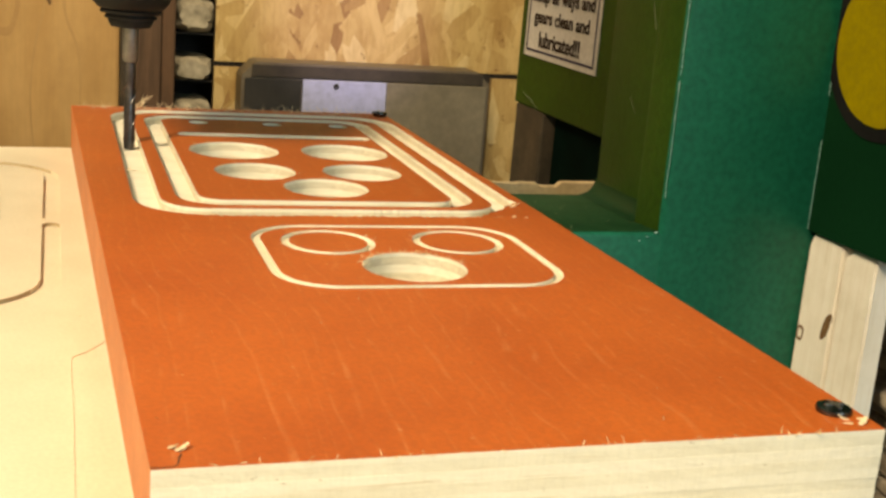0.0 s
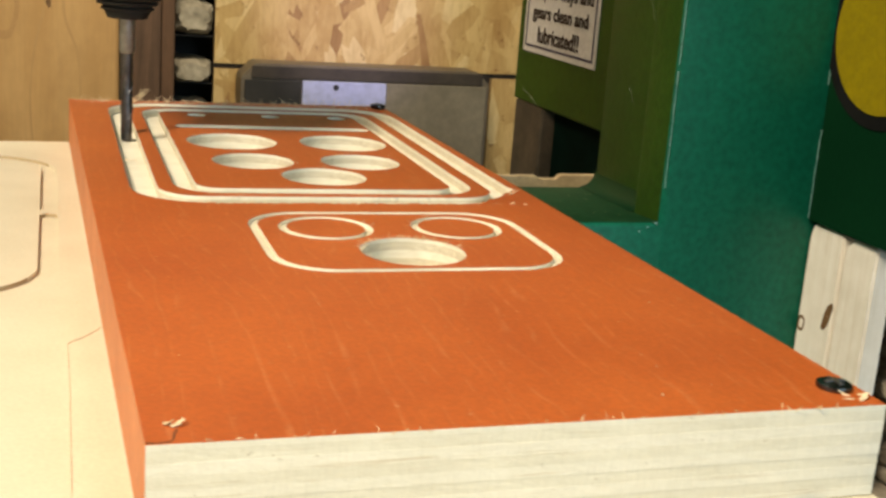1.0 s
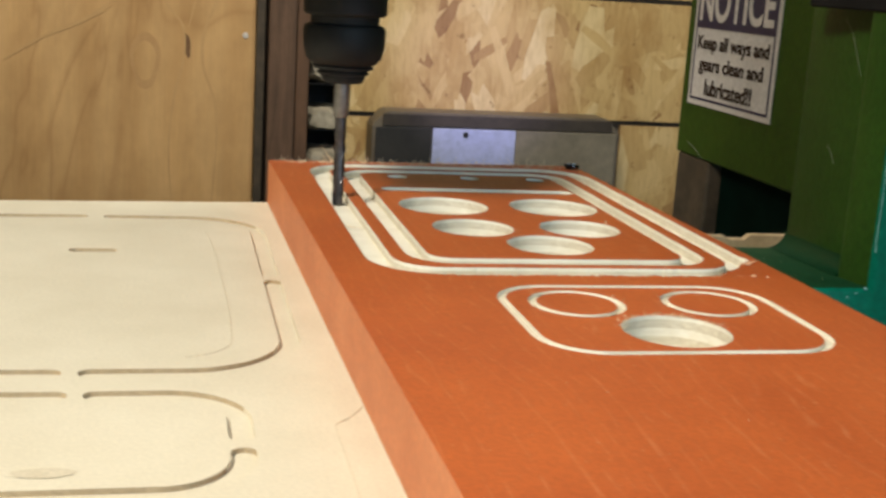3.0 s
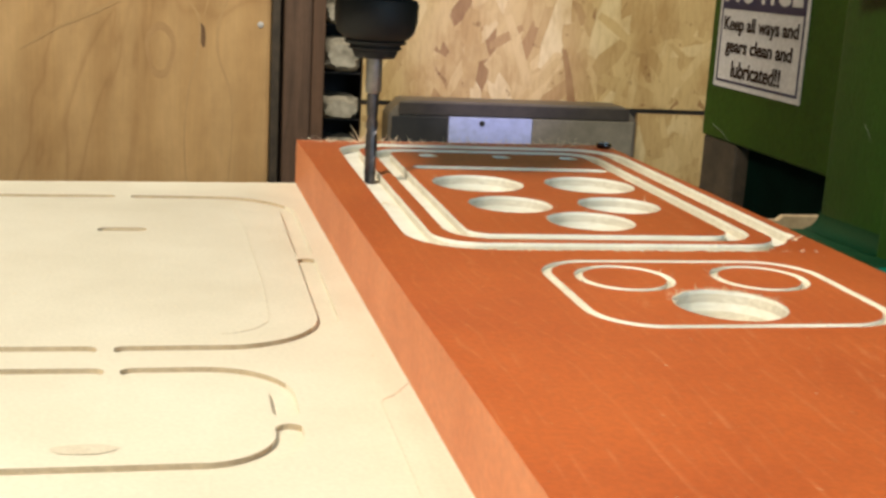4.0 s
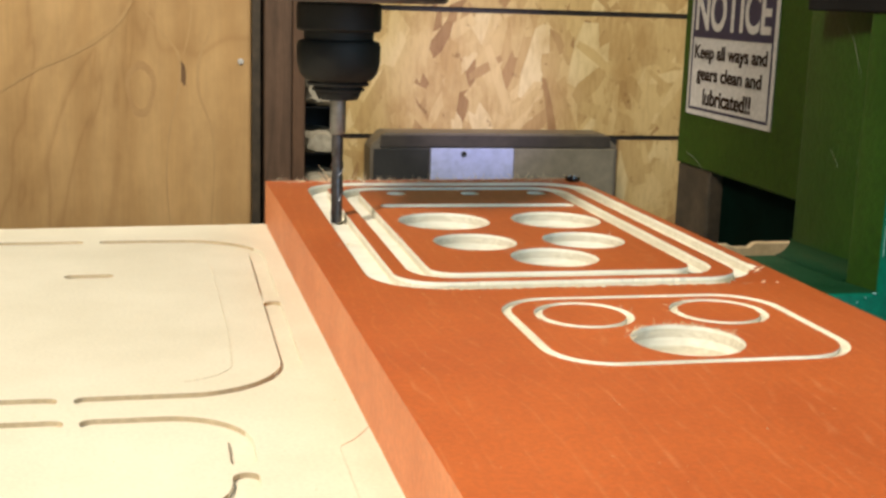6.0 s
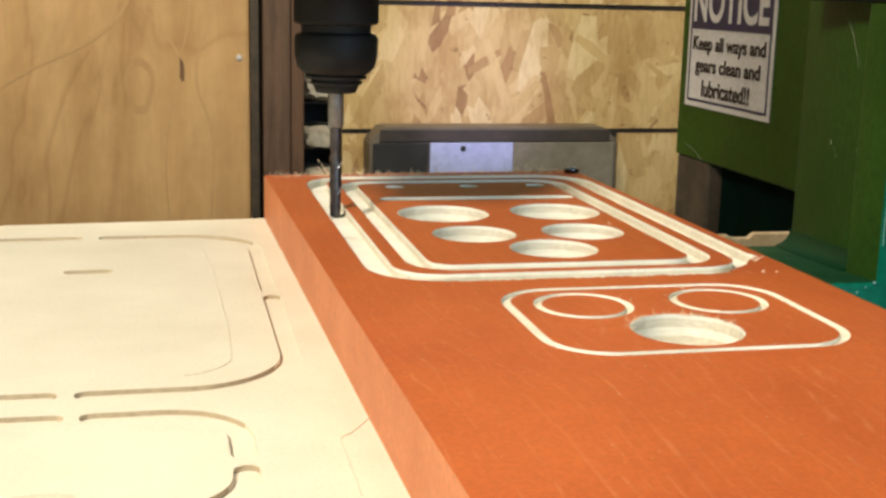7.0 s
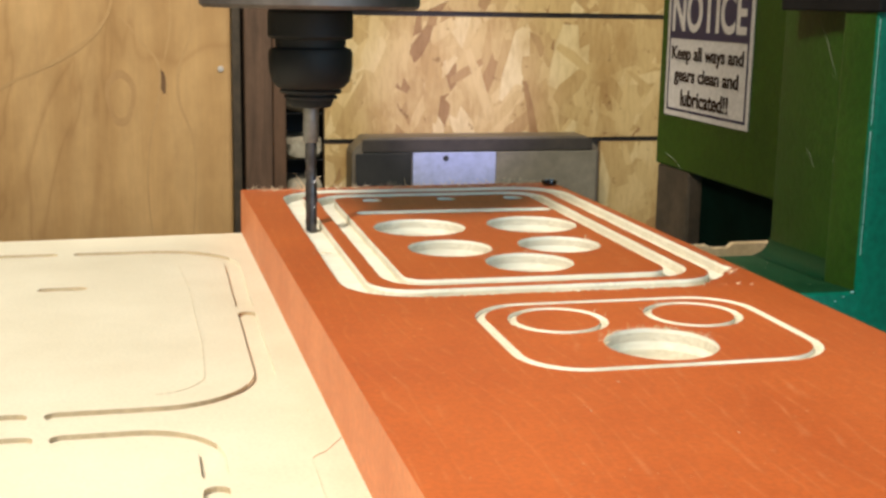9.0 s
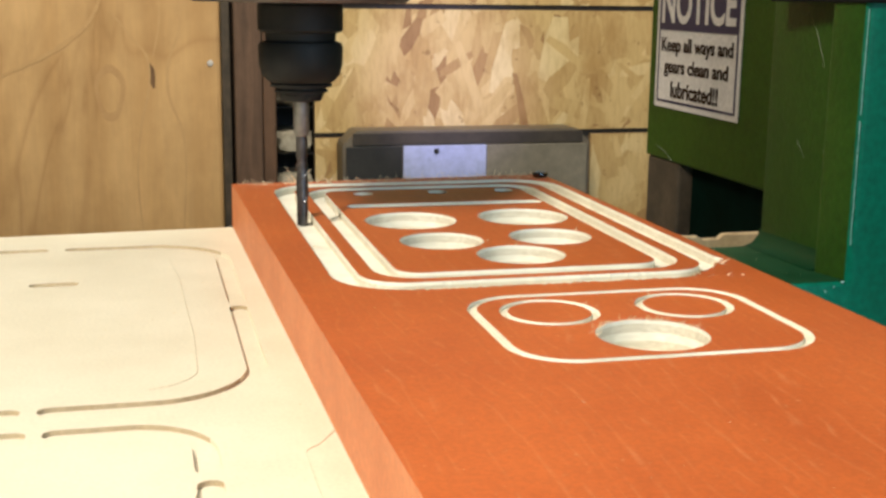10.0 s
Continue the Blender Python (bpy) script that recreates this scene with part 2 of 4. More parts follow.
KNOT = plain("wood_knot", (0.12, 0.060, 0.025), (0.22, 0.12, 0.05), 0.7, 0.0, 200, 60)
GRAIN_MARK = plain("faint_grain_mark", (0.515, 0.312, 0.125), (0.565, 0.355, 0.147), 0.65, 0.0, 200, 30, 0.0, grit=0.2)
RING_STAIN = plain("brown_grain_mark", (0.47, 0.275, 0.108), (0.52, 0.318, 0.130), 0.65, 0.0, 200, 30, 0.0, grit=0.2)
PACKING = plain("tan_packing_wood", (0.40, 0.29, 0.16), (0.52, 0.39, 0.23), 0.8, 0.0, 400, 60)
PINE = ply_wood("pine", (0.80, 0.74, 0.64), (0.88, 0.84, 0.76), 2, 0.85, 300.0, 12.0)
YELLOW = plain("yellow_vinyl", (0.25, 0.188, 0.002), (0.32, 0.244, 0.003), 0.5, 0.0, 300, 20)
WHITE = plain("white_vinyl", (0.58, 0.55, 0.51), (0.66, 0.63, 0.59), 0.45, 0.0, 300, 20, 0.0)
NAVY = plain("navy_ink", (0.015, 0.015, 0.05), (0.025, 0.025, 0.075), 0.5, 0.0, 300, 20, 0.0)
INK = plain("black_ink", (0.006, 0.006, 0.006), (0.012, 0.012, 0.012), 0.7, 0.0, 300, 20, 0.0, gloss=0.12)
CLOTH = plain("grey_sheeting", (0.15, 0.135, 0.095), (0.58, 0.52, 0.40), 0.8, 0.0, 60, 24, 0.002, gloss=0.2)
SIGN_INK = plain("faded_brown_ink", (0.030, 0.018, 0.012), (0.050, 0.030, 0.022), 0.7, 0.0, 300, 20, 0.0, gloss=0.12)
BLUE = plain("blue_plastic", (0.012, 0.035, 0.30), (0.02, 0.05, 0.42), 0.35, 0.0, 200, 30)
BARK = plain("weathered_brown_timber", (0.15, 0.12, 0.085), (0.60, 0.52, 0.40), 0.9, 0.0, 220, 45, 0.003, grit=0.9)
FIBRE = plain("torn_fibre", (0.72, 0.56, 0.34), (0.82, 0.68, 0.46), 0.8, 0.0, 300, 60, 0.0)
PLASTER = plain("grey_plaster", (0.34, 0.31, 0.27), (0.44, 0.41, 0.36), 0.85, 0.0, 60, 3, 0.001)
CONCRETE = plain("concrete", (0.20, 0.19, 0.175), (0.30, 0.285, 0.26), 0.9, 0.0, 60, 4, 0.001)

# ---- building helpers ----


def mesh_of(name, bm, *materials):
    me = bpy.data.meshes.new(name)
    bm.to_mesh(me)
    bm.free()
    for m in materials:
        me.materials.append(m)
    return me


def part(name, bm, material, parent=None, label=""):
    mats = material if isinstance(material, (list, tuple)) else [material]
    ob = new(name, mesh_of(name, bm, *mats))
    if parent:
        ob.parent = parent
    if label:
        ob["label"] = label
    return ob


def thing(name, label, category, group="", kind=""):
    return tagged(new(name), label, category, group, kind)


def box(x0, x1, y0, y1, z0, z1, bevel=0.0, bm=None, segments=2):
    bm2 = bmesh.new()
    bmesh.ops.create_cube(bm2, size=1, matrix=Matrix.Translation(((x0 + x1) / 2, (y0 + y1) / 2, (z0 + z1) / 2)) @ Matrix.Diagonal((x1 - x0, y1 - y0, z1 - z0, 1)))
    if bevel:
        bmesh.ops.bevel(bm2, geom=bm2.edges[:], offset=bevel, segments=segments, affect="EDGES", profile=0.5)
    if bm is None:
        return bm2
    me = bpy.data.meshes.new("tmp")
    bm2.to_mesh(me)
    bm.from_mesh(me)
    bm2.free()
    bpy.data.meshes.remove(me)
    return bm


def lathe(profile, cx, cy, n=40):
    """A turned part: (radius, z) from bottom to top round a vertical axis."""
    bm = bmesh.new()
    rings = []
    for r, z in profile:
        rings.append([bm.verts.new((cx + r * math.cos(2 * math.pi * i / n), cy + r * math.sin(2 * math.pi * i / n), z)) for i in range(n)])
    for a, b in zip(rings, rings[1:]):
        for i in range(n):
            bm.faces.new((a[i], a[(i + 1) % n], b[(i + 1) % n], b[i]))
    bm.faces.new(rings[0][::-1])
    bm.faces.new(rings[-1])
    return bm


def smooth(ob, degrees=35):
    for p in ob.data.polygons:
        p.use_smooth = True
    ob.data.set_sharp_from_angle(angle=radians(degrees))
    return ob


def slab(loops, z0, z1):
    """Outlines filled by the even-odd rule and given a thickness."""
    cu = bpy.data.curves.new("outline", "CURVE")
    cu.dimensions, cu.fill_mode, cu.extrude = "2D", "BOTH", (z1 - z0) / 2
    for loop in loops:
        s = cu.splines.new("POLY")
        s.points.add(len(loop) - 1)
        for p, (x, y) in zip(s.points, loop):
            p.co = (x, y, 0, 1)
        s.use_cyclic_u = True
    ob = new("outline", cu)
    me = bpy.data.meshes.new_from_object(ob.evaluated_get(bpy.context.evaluated_depsgraph_get()))
    bm = bmesh.new()
    bm.from_mesh(me)
    bpy.data.objects.remove(ob)
    bpy.data.meshes.remove(me)
    bpy.data.curves.remove(cu)
    bmesh.ops.remove_doubles(bm, verts=bm.verts[:], dist=1e-6)
    bmesh.ops.translate(bm, verts=bm.verts[:], vec=(0, 0, (z0 + z1) / 2))
    bmesh.ops.recalc_face_normals(bm, faces=bm.faces[:])
    for f in bm.faces:
        f.smooth = False
    return bm


def circle(cx, cy, r, n=64, ragged=0.0, rng=None):
    out = []
    for i in range(n):
        a = 2 * math.pi * i / n
        k = r + (rng.uniform(-ragged, ragged) if rng else 0)
        out.append((cx + k * math.cos(a), cy + k * math.sin(a)))
    return out


def round_rect(x0, x1, y0, y1, r, n=12, rng=None, ragged=0.0, near_only=True):
    out = []
    corners = [((x1 - r, y1 - r), 0), ((x0 + r, y1 - r), 90), ((x0 + r, y0 + r), 180), ((x1 - r, y0 + r), 270)]
    for (cx, cy), a0 in corners:
        for i in range(n + 1):
            a = radians(a0 + 90 * i / n)
            out.append((cx + r * math.cos(a), cy + r * math.sin(a)))
    if rng and ragged:
        full = []
        for (ax, ay), (bx, by) in zip(out, out[1:] + out[:1]):
            full.append((ax, ay))
            m = int(math.hypot(bx - ax, by - ay) / 0.0008)
            for i in range(1, m):
                x, y = ax + (bx - ax) * i / m, ay + (by - ay) * i / m
                if ay < y0 + 0.001 and by < y0 + 0.001:
                    y += rng.uniform(-ragged, ragged * 0.3) * (0.3 + 0.7 * (noise.noise((x * 90, 3.1, 0)) > -0.1))
                full.append((x, y))
        out = full
    return out


def stroke(points, width, n=6):
    """The outline of a groove of that width along a line, with round ends."""
    h, left, right = width / 2, [], []
    for i, p in enumerate(points):
        a, b = points[max(i - 1, 0)], points[min(i + 1, len(points) - 1)]
        dx, dy = b[0] - a[0], b[1] - a[1]
        d = math.hypot(dx, dy)
        nx, ny = -dy / d * h, dx / d * h
        left.append((p[0] + nx, p[1] + ny))
        right.append((p[0] - nx, p[1] - ny))

    def cap(p, q, c):
        a0 = math.atan2(p[1] - c[1], p[0] - c[0])
        return [(c[0] + h * math.cos(a0 - math.pi * i / n), c[1] + h * math.sin(a0 - math.pi * i / n)) for i in range(1, n)]
    return left + cap(left[-1], right[-1], points[-1]) + right[::-1] + cap(right[0], left[0], points[0])


def arc(cx, cy, r, a0, a1, n=10):
    return [(cx + r * math.cos(radians(a0 + (a1 - a0) * i / n)), cy + r * math.sin(radians(a0 + (a1 - a0) * i / n))) for i in range(n + 1)]


def flake_sheet(x0, x1, z0, z1, y, rng, count):
    """Overlapping wood strands pressed on a sheet that faces -y, cut off at its edges."""
    bm = bmesh.new()
    for i in range(count):
        cx, cz = rng.uniform(x0, x1), rng.uniform(z0, z1)
        ln, wd, a = rng.uniform(0.06, 0.19), rng.uniform(0.018, 0.060), rng.gauss(1.35, 0.55)
        d = y - 0.0005 - 0.0016 * i / count
        pts = []
        for k in range(8):
            u = (-1, -0.9, -0.3, 0.4, 0.94, 1, 0.3, -0.5)[k] * ln / 2 * rng.uniform(0.9, 1.05)
            v = (-0.6, 0.7, 1, 0.9, 0.75, -0.4, -1, -0.9)[k] * wd / 2 * rng.uniform(0.7, 1.1)
            px, pz = cx + u * math.cos(a) - v * math.sin(a), cz + u * math.sin(a) + v * math.cos(a)
            pts.append((min(max(px, x0), x1), min(max(pz, z0), z1)))
        clean = [p for k, p in enumerate(pts) if math.hypot(p[0] - pts[k - 1][0], p[1] - pts[k - 1][1]) > 1e-4]
        if len(clean) > 2:
            bm.faces.new([bm.verts.new((px, d, pz)) for px, pz in clean])
    bmesh.ops.recalc_face_normals(bm, faces=bm.faces[:])
    for f in bm.faces:
        if f.normal.y > 0:
            f.normal_flip()
    return bm


def words(text, width, height, depth, m, material, parent, label=""):
    """Letters of the built-in font, stretched to a width and a height, at the pose m of their middle."""
    cu = bpy.data.curves.new("letters", "FONT")
    cu.body, cu.extrude, cu.offset = text, 0.02, 0.024
    ob = new("letters", cu)
    bpy.context.view_layer.update()
    me = bpy.data.meshes.new_from_object(ob.evaluated_get(bpy.context.evaluated_depsgraph_get()))
    bpy.data.objects.remove(ob)
    bpy.data.curves.remove(cu)
    co = np.array([v.co for v in me.vertices])
    lo, hi = co.min(0), co.max(0)
    me.transform(m @ Matrix.Diagonal((width / (hi[0] - lo[0]), height / (hi[1] - lo[1]), depth / (hi[2] - lo[2]), 1)) @ Matrix.Translation(-Vector((lo + hi) / 2)))
    me.materials.append(material)
    ob = new("lettering", me)
    ob.parent = parent
    if label:
        ob["label"] = label
    return ob


def lump(m, seed):
    """A torn crumb of wood, about one unit across before the pose m."""
    bm = bmesh.new()
    bmesh.ops.create_icosphere(bm, subdivisions=2, radius=1.0)
    for v in bm.verts:
        v.co *= 1 + 0.6 * noise.noise(v.co * 1.9 + Vector((seed * 7.3, seed * 3.1, 0)))
    bmesh.ops.transform(bm, matrix=m, verts=bm.verts[:])
    return bm


def fibres(spots, rng, length, thick, flat=0.3):
    """Torn wood fibres: thin bent slivers that stand up from the given places."""
    bm = bmesh.new()
    for x, y, z in spots:
        a, ln = rng.uniform(0, 6.28), length * rng.uniform(0.4, 1.3)
        lean = rng.uniform(flat, 1.45)
        d = Vector((math.cos(a) * math.sin(lean), math.sin(a) * math.sin(lean), math.cos(lean)))
        side = d.cross(Vector((rng.uniform(-1, 1), rng.uniform(-1, 1), 0.3))).normalized()
        up, w = d.cross(side), thick * rng.uniform(0.5, 1.3)
        bend, rows = side * rng.uniform(-0.4, 0.4) * ln, []
        for k in range(4):
            s = k / 3
            p = Vector((x, y, z - 0.0003)) + d * ln * s + bend * s * s
            q = w * (1 - 0.75 * s)
            rows.append([bm.verts.new(p + side * q), bm.verts.new(p - side * q * 0.5 + up * q * 0.6), bm.verts.new(p - side * q * 0.5 - up * q * 0.6)])
        for r0, r1 in zip(rows, rows[1:]):
            for i in range(3):
                bm.faces.new((r0[i], r0[(i + 1) % 3], r1[(i + 1) % 3], r1[i]))
        bm.faces.new(rows[-1])
    bmesh.ops.recalc_face_normals(bm, faces=bm.faces[:])
    return bm


# ---- the room ----
BACK = 2.42
tagged(part("floor", box(-1.9, 2.3, -2.3, 2.6, -1.0, -0.9), CONCRETE), "grey concrete workshop floor", "floor", kind="structure")
tagged(part("ceiling", box(-1.9, 2.3, -2.3, 2.6, 1.8, 1.88), PLASTER), "plain grey workshop ceiling", "ceiling", kind="structure")
tagged(part("wall_north", box(-1.9, 2.3, 2.62, 2.70, -0.9, 1.8), CHAR), "dark wall behind the boarded panels", "wall", kind="structure")
tagged(part("wall_south", box(-1.9, 2.3, -2.38, -2.3, -0.9, 1.8), PLASTER), "plain grey workshop wall", "wall", kind="structure")
tagged(part("wall_east", box(2.3, 2.38, -2.3, 2.6, -0.9, 1.8), PLASTER), "plain grey workshop wall", "wall", kind="structure")
tagged(part("wall_west", box(-1.98, -1.9, -2.3, 2.6, -0.9, 1.8), PLASTER), "plain grey workshop wall", "wall", kind="structure")

# ---- boarding behind the machine ----


def plywood_panel():
    ob = thing("plywood_panel", "tan plywood sheet with dark knot and swirling grain", "plywood sheet")
    part("sheet", box(-1.3, 0.117, BACK, BACK + 0.018, -0.9, 1.4, 0.001), PLYFACE, ob)
    bm = bmesh.new()
    rng = random.Random(5)
    bm.faces.new([bm.verts.new((-0.022 + 0.0075 * math.cos(a) * rng.uniform(0.5, 1.1) - 0.003 * math.sin(a), BACK - 0.0008, -0.066 + 0.026 * math.sin(a) * rng.uniform(0.85, 1.1)))
                  for a in [2 * math.pi * i / 18 for i in range(18)]][::-1])
    part("knot", bm, KNOT, ob, "dark brown elongated knot")
    bm = bmesh.new()
    a = [[bm.verts.new((-0.106 + r * 0.030 * math.cos(t) * (1 + 0.1 * math.sin(3 * t)), BACK - 0.0008, -0.10 + r * 0.058 * math.sin(t))) for t in [2 * math.pi * i / 40 for i in range(40)]] for r in (0.70, 1.0)]
    for i in range(40):
        bm.faces.new((a[0][i], a[0][(i + 1) % 40], a[1][(i + 1) % 40], a[1][i]))
    bmesh.ops.recalc_face_normals(bm, faces=bm.faces[:])
    part("grain_ring", bm, RING_STAIN, ob, "oval brown ring in the grain")
    for deep, line, wide in ((1, [(0.037, 0.18), (0.037, 0.097), (0.036, 0.03), (0.012, -0.038), (0.011, -0.107), (0.037, -0.186), (0.040, -0.284), (0.030, -0.42)], 0.0060),
                             (2, [(-0.003, 0.18), (-0.003, 0.097), (-0.005, 0.038), (-0.014, -0.008), (-0.020, -0.030)], 0.0048),
                             (3, [(-0.105, 0.065), (-0.093, 0.055), (-0.058, 0.009), (-0.030, -0.030), (-0.030, -0.098), (-0.048, -0.176), (-0.057, -0.281), (-0.050, -0.40)], 0.0055),
                             (4, [(-0.380, -0.110), (-0.306, -0.062), (-0.236, -0.029), (-0.181, 0.005), (-0.139, 0.046), (-0.118, 0.096), (-0.115, 0.18)], 0.0090)):
        path = []
        for k in range(len(line) - 1):
            q = [Vector(line[min(max(k + d, 0), len(line) - 1)]) for d in (-1, 0, 1, 2)]
            for i in range(8):
                t = i / 8
                path.append(0.5 * (2 * q[1] + (q[2] - q[0]) * t + (2 * q[0] - 5 * q[1] + 4 * q[2] - q[3]) * t * t + (3 * q[1] - q[0] - 3 * q[2] + q[3]) * t ** 3))
        bm, rows = bmesh.new(), []
        for k, c in enumerate(path):
            d = (path[min(k + 1, len(path) - 1)] - path[max(k - 1, 0)]).normalized()
            w = wide * 0.5 * (0.35 + 0.65 * math.sin(math.pi * (k + 0.5) / len(path))) * (1 + 0.5 * noise.noise((k * 0.4, wide * 900, 0)))
            rows.append([bm.verts.new((c.x - d.y * w * e, BACK - 0.0004 - 0.0002 * deep, c.y + d.x * w * e)) for e in (1, -1)])
        for a, b in zip(rows, rows[1:]):
            bm.faces.new((a[0], b[0], b[1], a[1]))
        part("grain_line", bm, GRAIN_MARK, ob, "faint brown line in the grain")
    part("nail_head", lathe([(0.0065, 0), (0.0060, 0.002), (0.003, 0.003)], 0, 0, 14), WHITE, ob, "small pale nail head").matrix_local = pose(0.096, BACK - 0.0005, -0.04, 90)


plywood_panel()
tagged(part("trim_strip", box(0.1175, 0.1350, BACK - 0.03, BACK + 0.03, -0.9, 1.4, 0.002), RUST), "blackish brown strip beside the plywood", "trim")
post = thing("wooden_post", "dark brown stained wooden post beside the plywood", "post")
part("timber", box(0.1415, 0.1975, BACK - 0.05, BACK + 0.05, -0.9, 1.4, 0.003), BROWN, post)
part("edge_batten", box(0.1985, 0.2250, BACK - 0.053, BACK + 0.05, -0.9, 1.4, 0.003), RED_BROWN, post, "redder brown batten")



def strand_board(x0, x1, z0, z1, seed, label):
    ob = thing("strand_board", label, "wood panel", "strand boards on the wall")
    rng = random.Random(seed)
    part("sheet", box(x0, x1, BACK, BACK + 0.012, z0, z1), OSB_GLUE, ob)
    f = part("flake", flake_sheet(x0, x1, z0, z1, BACK, rng, int(2600 * (x1 - x0) * (z1 - z0)) + 60), FLAKES, ob, "pressed golden wood strands")
    f["kind"] = "stuff"
    return ob


strand_board(0.312, 1.9, 0.084, 0.62, 11, "golden oriented strand board above a dark joint")
strand_board(0.312, 1.9, -0.188, 0.073, 12, "golden oriented strand board with long pale flakes")
strand_board(0.312, 0.371, -0.62, -0.199, 13, "narrow strip of golden strand board beside the cabinet")
strand_board(0.936, 1.9, -0.62, -0.199, 14, "golden oriented strand board beside the cabinet")
tagged(part("joint_batten", box(0.312, 1.9, BACK + 0.013, BACK + 0.03, -0.62, 0.62), RAIL), "dark batten behind the board joints", "batten")


def bundle(z, tall, seed):
    """A rumpled roll of sheeting, lying with its end to the room."""
    bm = bmesh.new()
    n, rings = 30, []
    for k in range(9):
        y, ring = BACK - 0.016 + 0.020 * k, []
        for i in range(n):
            a = 2 * math.pi * i / n
            c, s = math.cos(a), math.sin(a)
            r = 1 + 0.30 * noise.noise((1.7 * c + seed * 0.37, 1.7 * s, k * 0.45)) + 0.12 * noise.noise((5 * c, 5 * s + seed, k * 0.9))
            q = (0.70, 0.92, 1.0, 1.0, 1.0, 1.0, 1.0, 1.0, 0.9)[k]
            x = 0.268 + 0.046 * r * q * math.copysign(abs(c) ** 0.7, c)
            ring.append(bm.verts.new((min(max(x, 0.2262), 0.3108), y, max(z + tall * r * q * s, z - tall))))
        rings.append(ring)
    for a, b in zip(rings, rings[1:]):
        for i in range(n):
            bm.faces.new((a[i], b[i], b[(i + 1) % n], a[(i + 1) % n]))
    bm.faces.new(rings[0])
    bm.faces.new(rings[-1][::-1])
    bmesh.ops.recalc_face_normals(bm, faces=bm.faces[:])
    ob = thing("sheeting_roll", "grey-white rumpled sheeting roll in a dark rack", "roll", "rolls in the rack")
    smooth(part("sheeting", bm, CLOTH, ob))
    return ob


rack = thing("storage_rack", "narrow rack holding grey rolls, near black for the shaded gaps", "rack")
# Back board and shelves are blackened to draw the shade between the rolls.
part("back_board", box(0.226, 0.311, 2.595, 2.61, -0.9, 0.7), CHAR, rack)
for z, tall in ((0.215, 0.030), (0.108, 0.034), (-0.008, 0.025), (-0.098, 0.035), (-0.208, 0.024), (-0.305, 0.030), (-0.405, 0.030)):
    part("shelf", box(0.2262, 0.3108, 2.43, 2.594, z - tall - 0.0032, z - tall - 0.0002, 0.0005), CHAR, rack)
    bundle(z, tall, int(1000 + z * 1000))


def cabinet():
    ob = thing("metal_cabinet", "grey metal cabinet with clipped corners and pale panel", "cabinet")
    x0, x1, z1, c, y0, y1 = 0.3574, 0.9007, -0.176, 0.029, 2.33, 2.415
    prof = [(x0, -0.9), (x1, -0.9), (x1, z1 - c), (x1 - c, z1), (x0 + c, z1), (x0, z1 - c)]
    bm = bmesh.new()
    a = [bm.verts.new((x, y0, z)) for x, z in prof]
    b = [bm.verts.new((x, y1, z)) for x, z in prof]
    bm.faces.new(a)
    bm.faces.new(b[::-1])
    for i in range(6):
        bm.faces.new((a[i], b[i], b[(i + 1) % 6], a[(i + 1) % 6]))
    bmesh.ops.recalc_face_normals(bm, faces=bm.faces[:])
    bmesh.ops.bevel(bm, geom=bm.edges[:], offset=0.003, segments=2, affect="EDGES")
    part("body", bm, GREY, ob)
    part("top_rail", box(x0 + 0.02, x1 - 0.02, y0 - 0.006, y0 - 0.001, -0.2049, -0.1799, 0.001), RAIL, ob, "dark rail along the top")
    part("dark_window", box(x0 + 0.006, 0.4814, y0 - 0.006, y0 - 0.001, -0.34, -0.2088, 0.001), DARK, ob, "black glossy window")
    # One panel in two colours, for the glow's fade from left to right.
    part("panel_dim_part", box(0.665, 0.8920, y0 - 0.008, y0 - 0.001, -0.42, -0.2069, 0.002), BEIGE, ob, "dimmer beige part of the same panel")
    panel = part("panel", box(0.4838, 0.6643, y0 - 0.010, y0 - 0.001, -0.42, -0.2069, 0.002), PANEL, ob, "pale panel part with bluish LED glow in its colour")
    part("screw_hole", lathe([(0.006, 0), (0.006, 0.002)], 0, 0, 16), DARK, panel, "small dark hole").matrix_local = pose(0.5543, y0 - 0.010, -0.2189, 90)
    return ob


cabinet()

# ---- the machine's frame ----


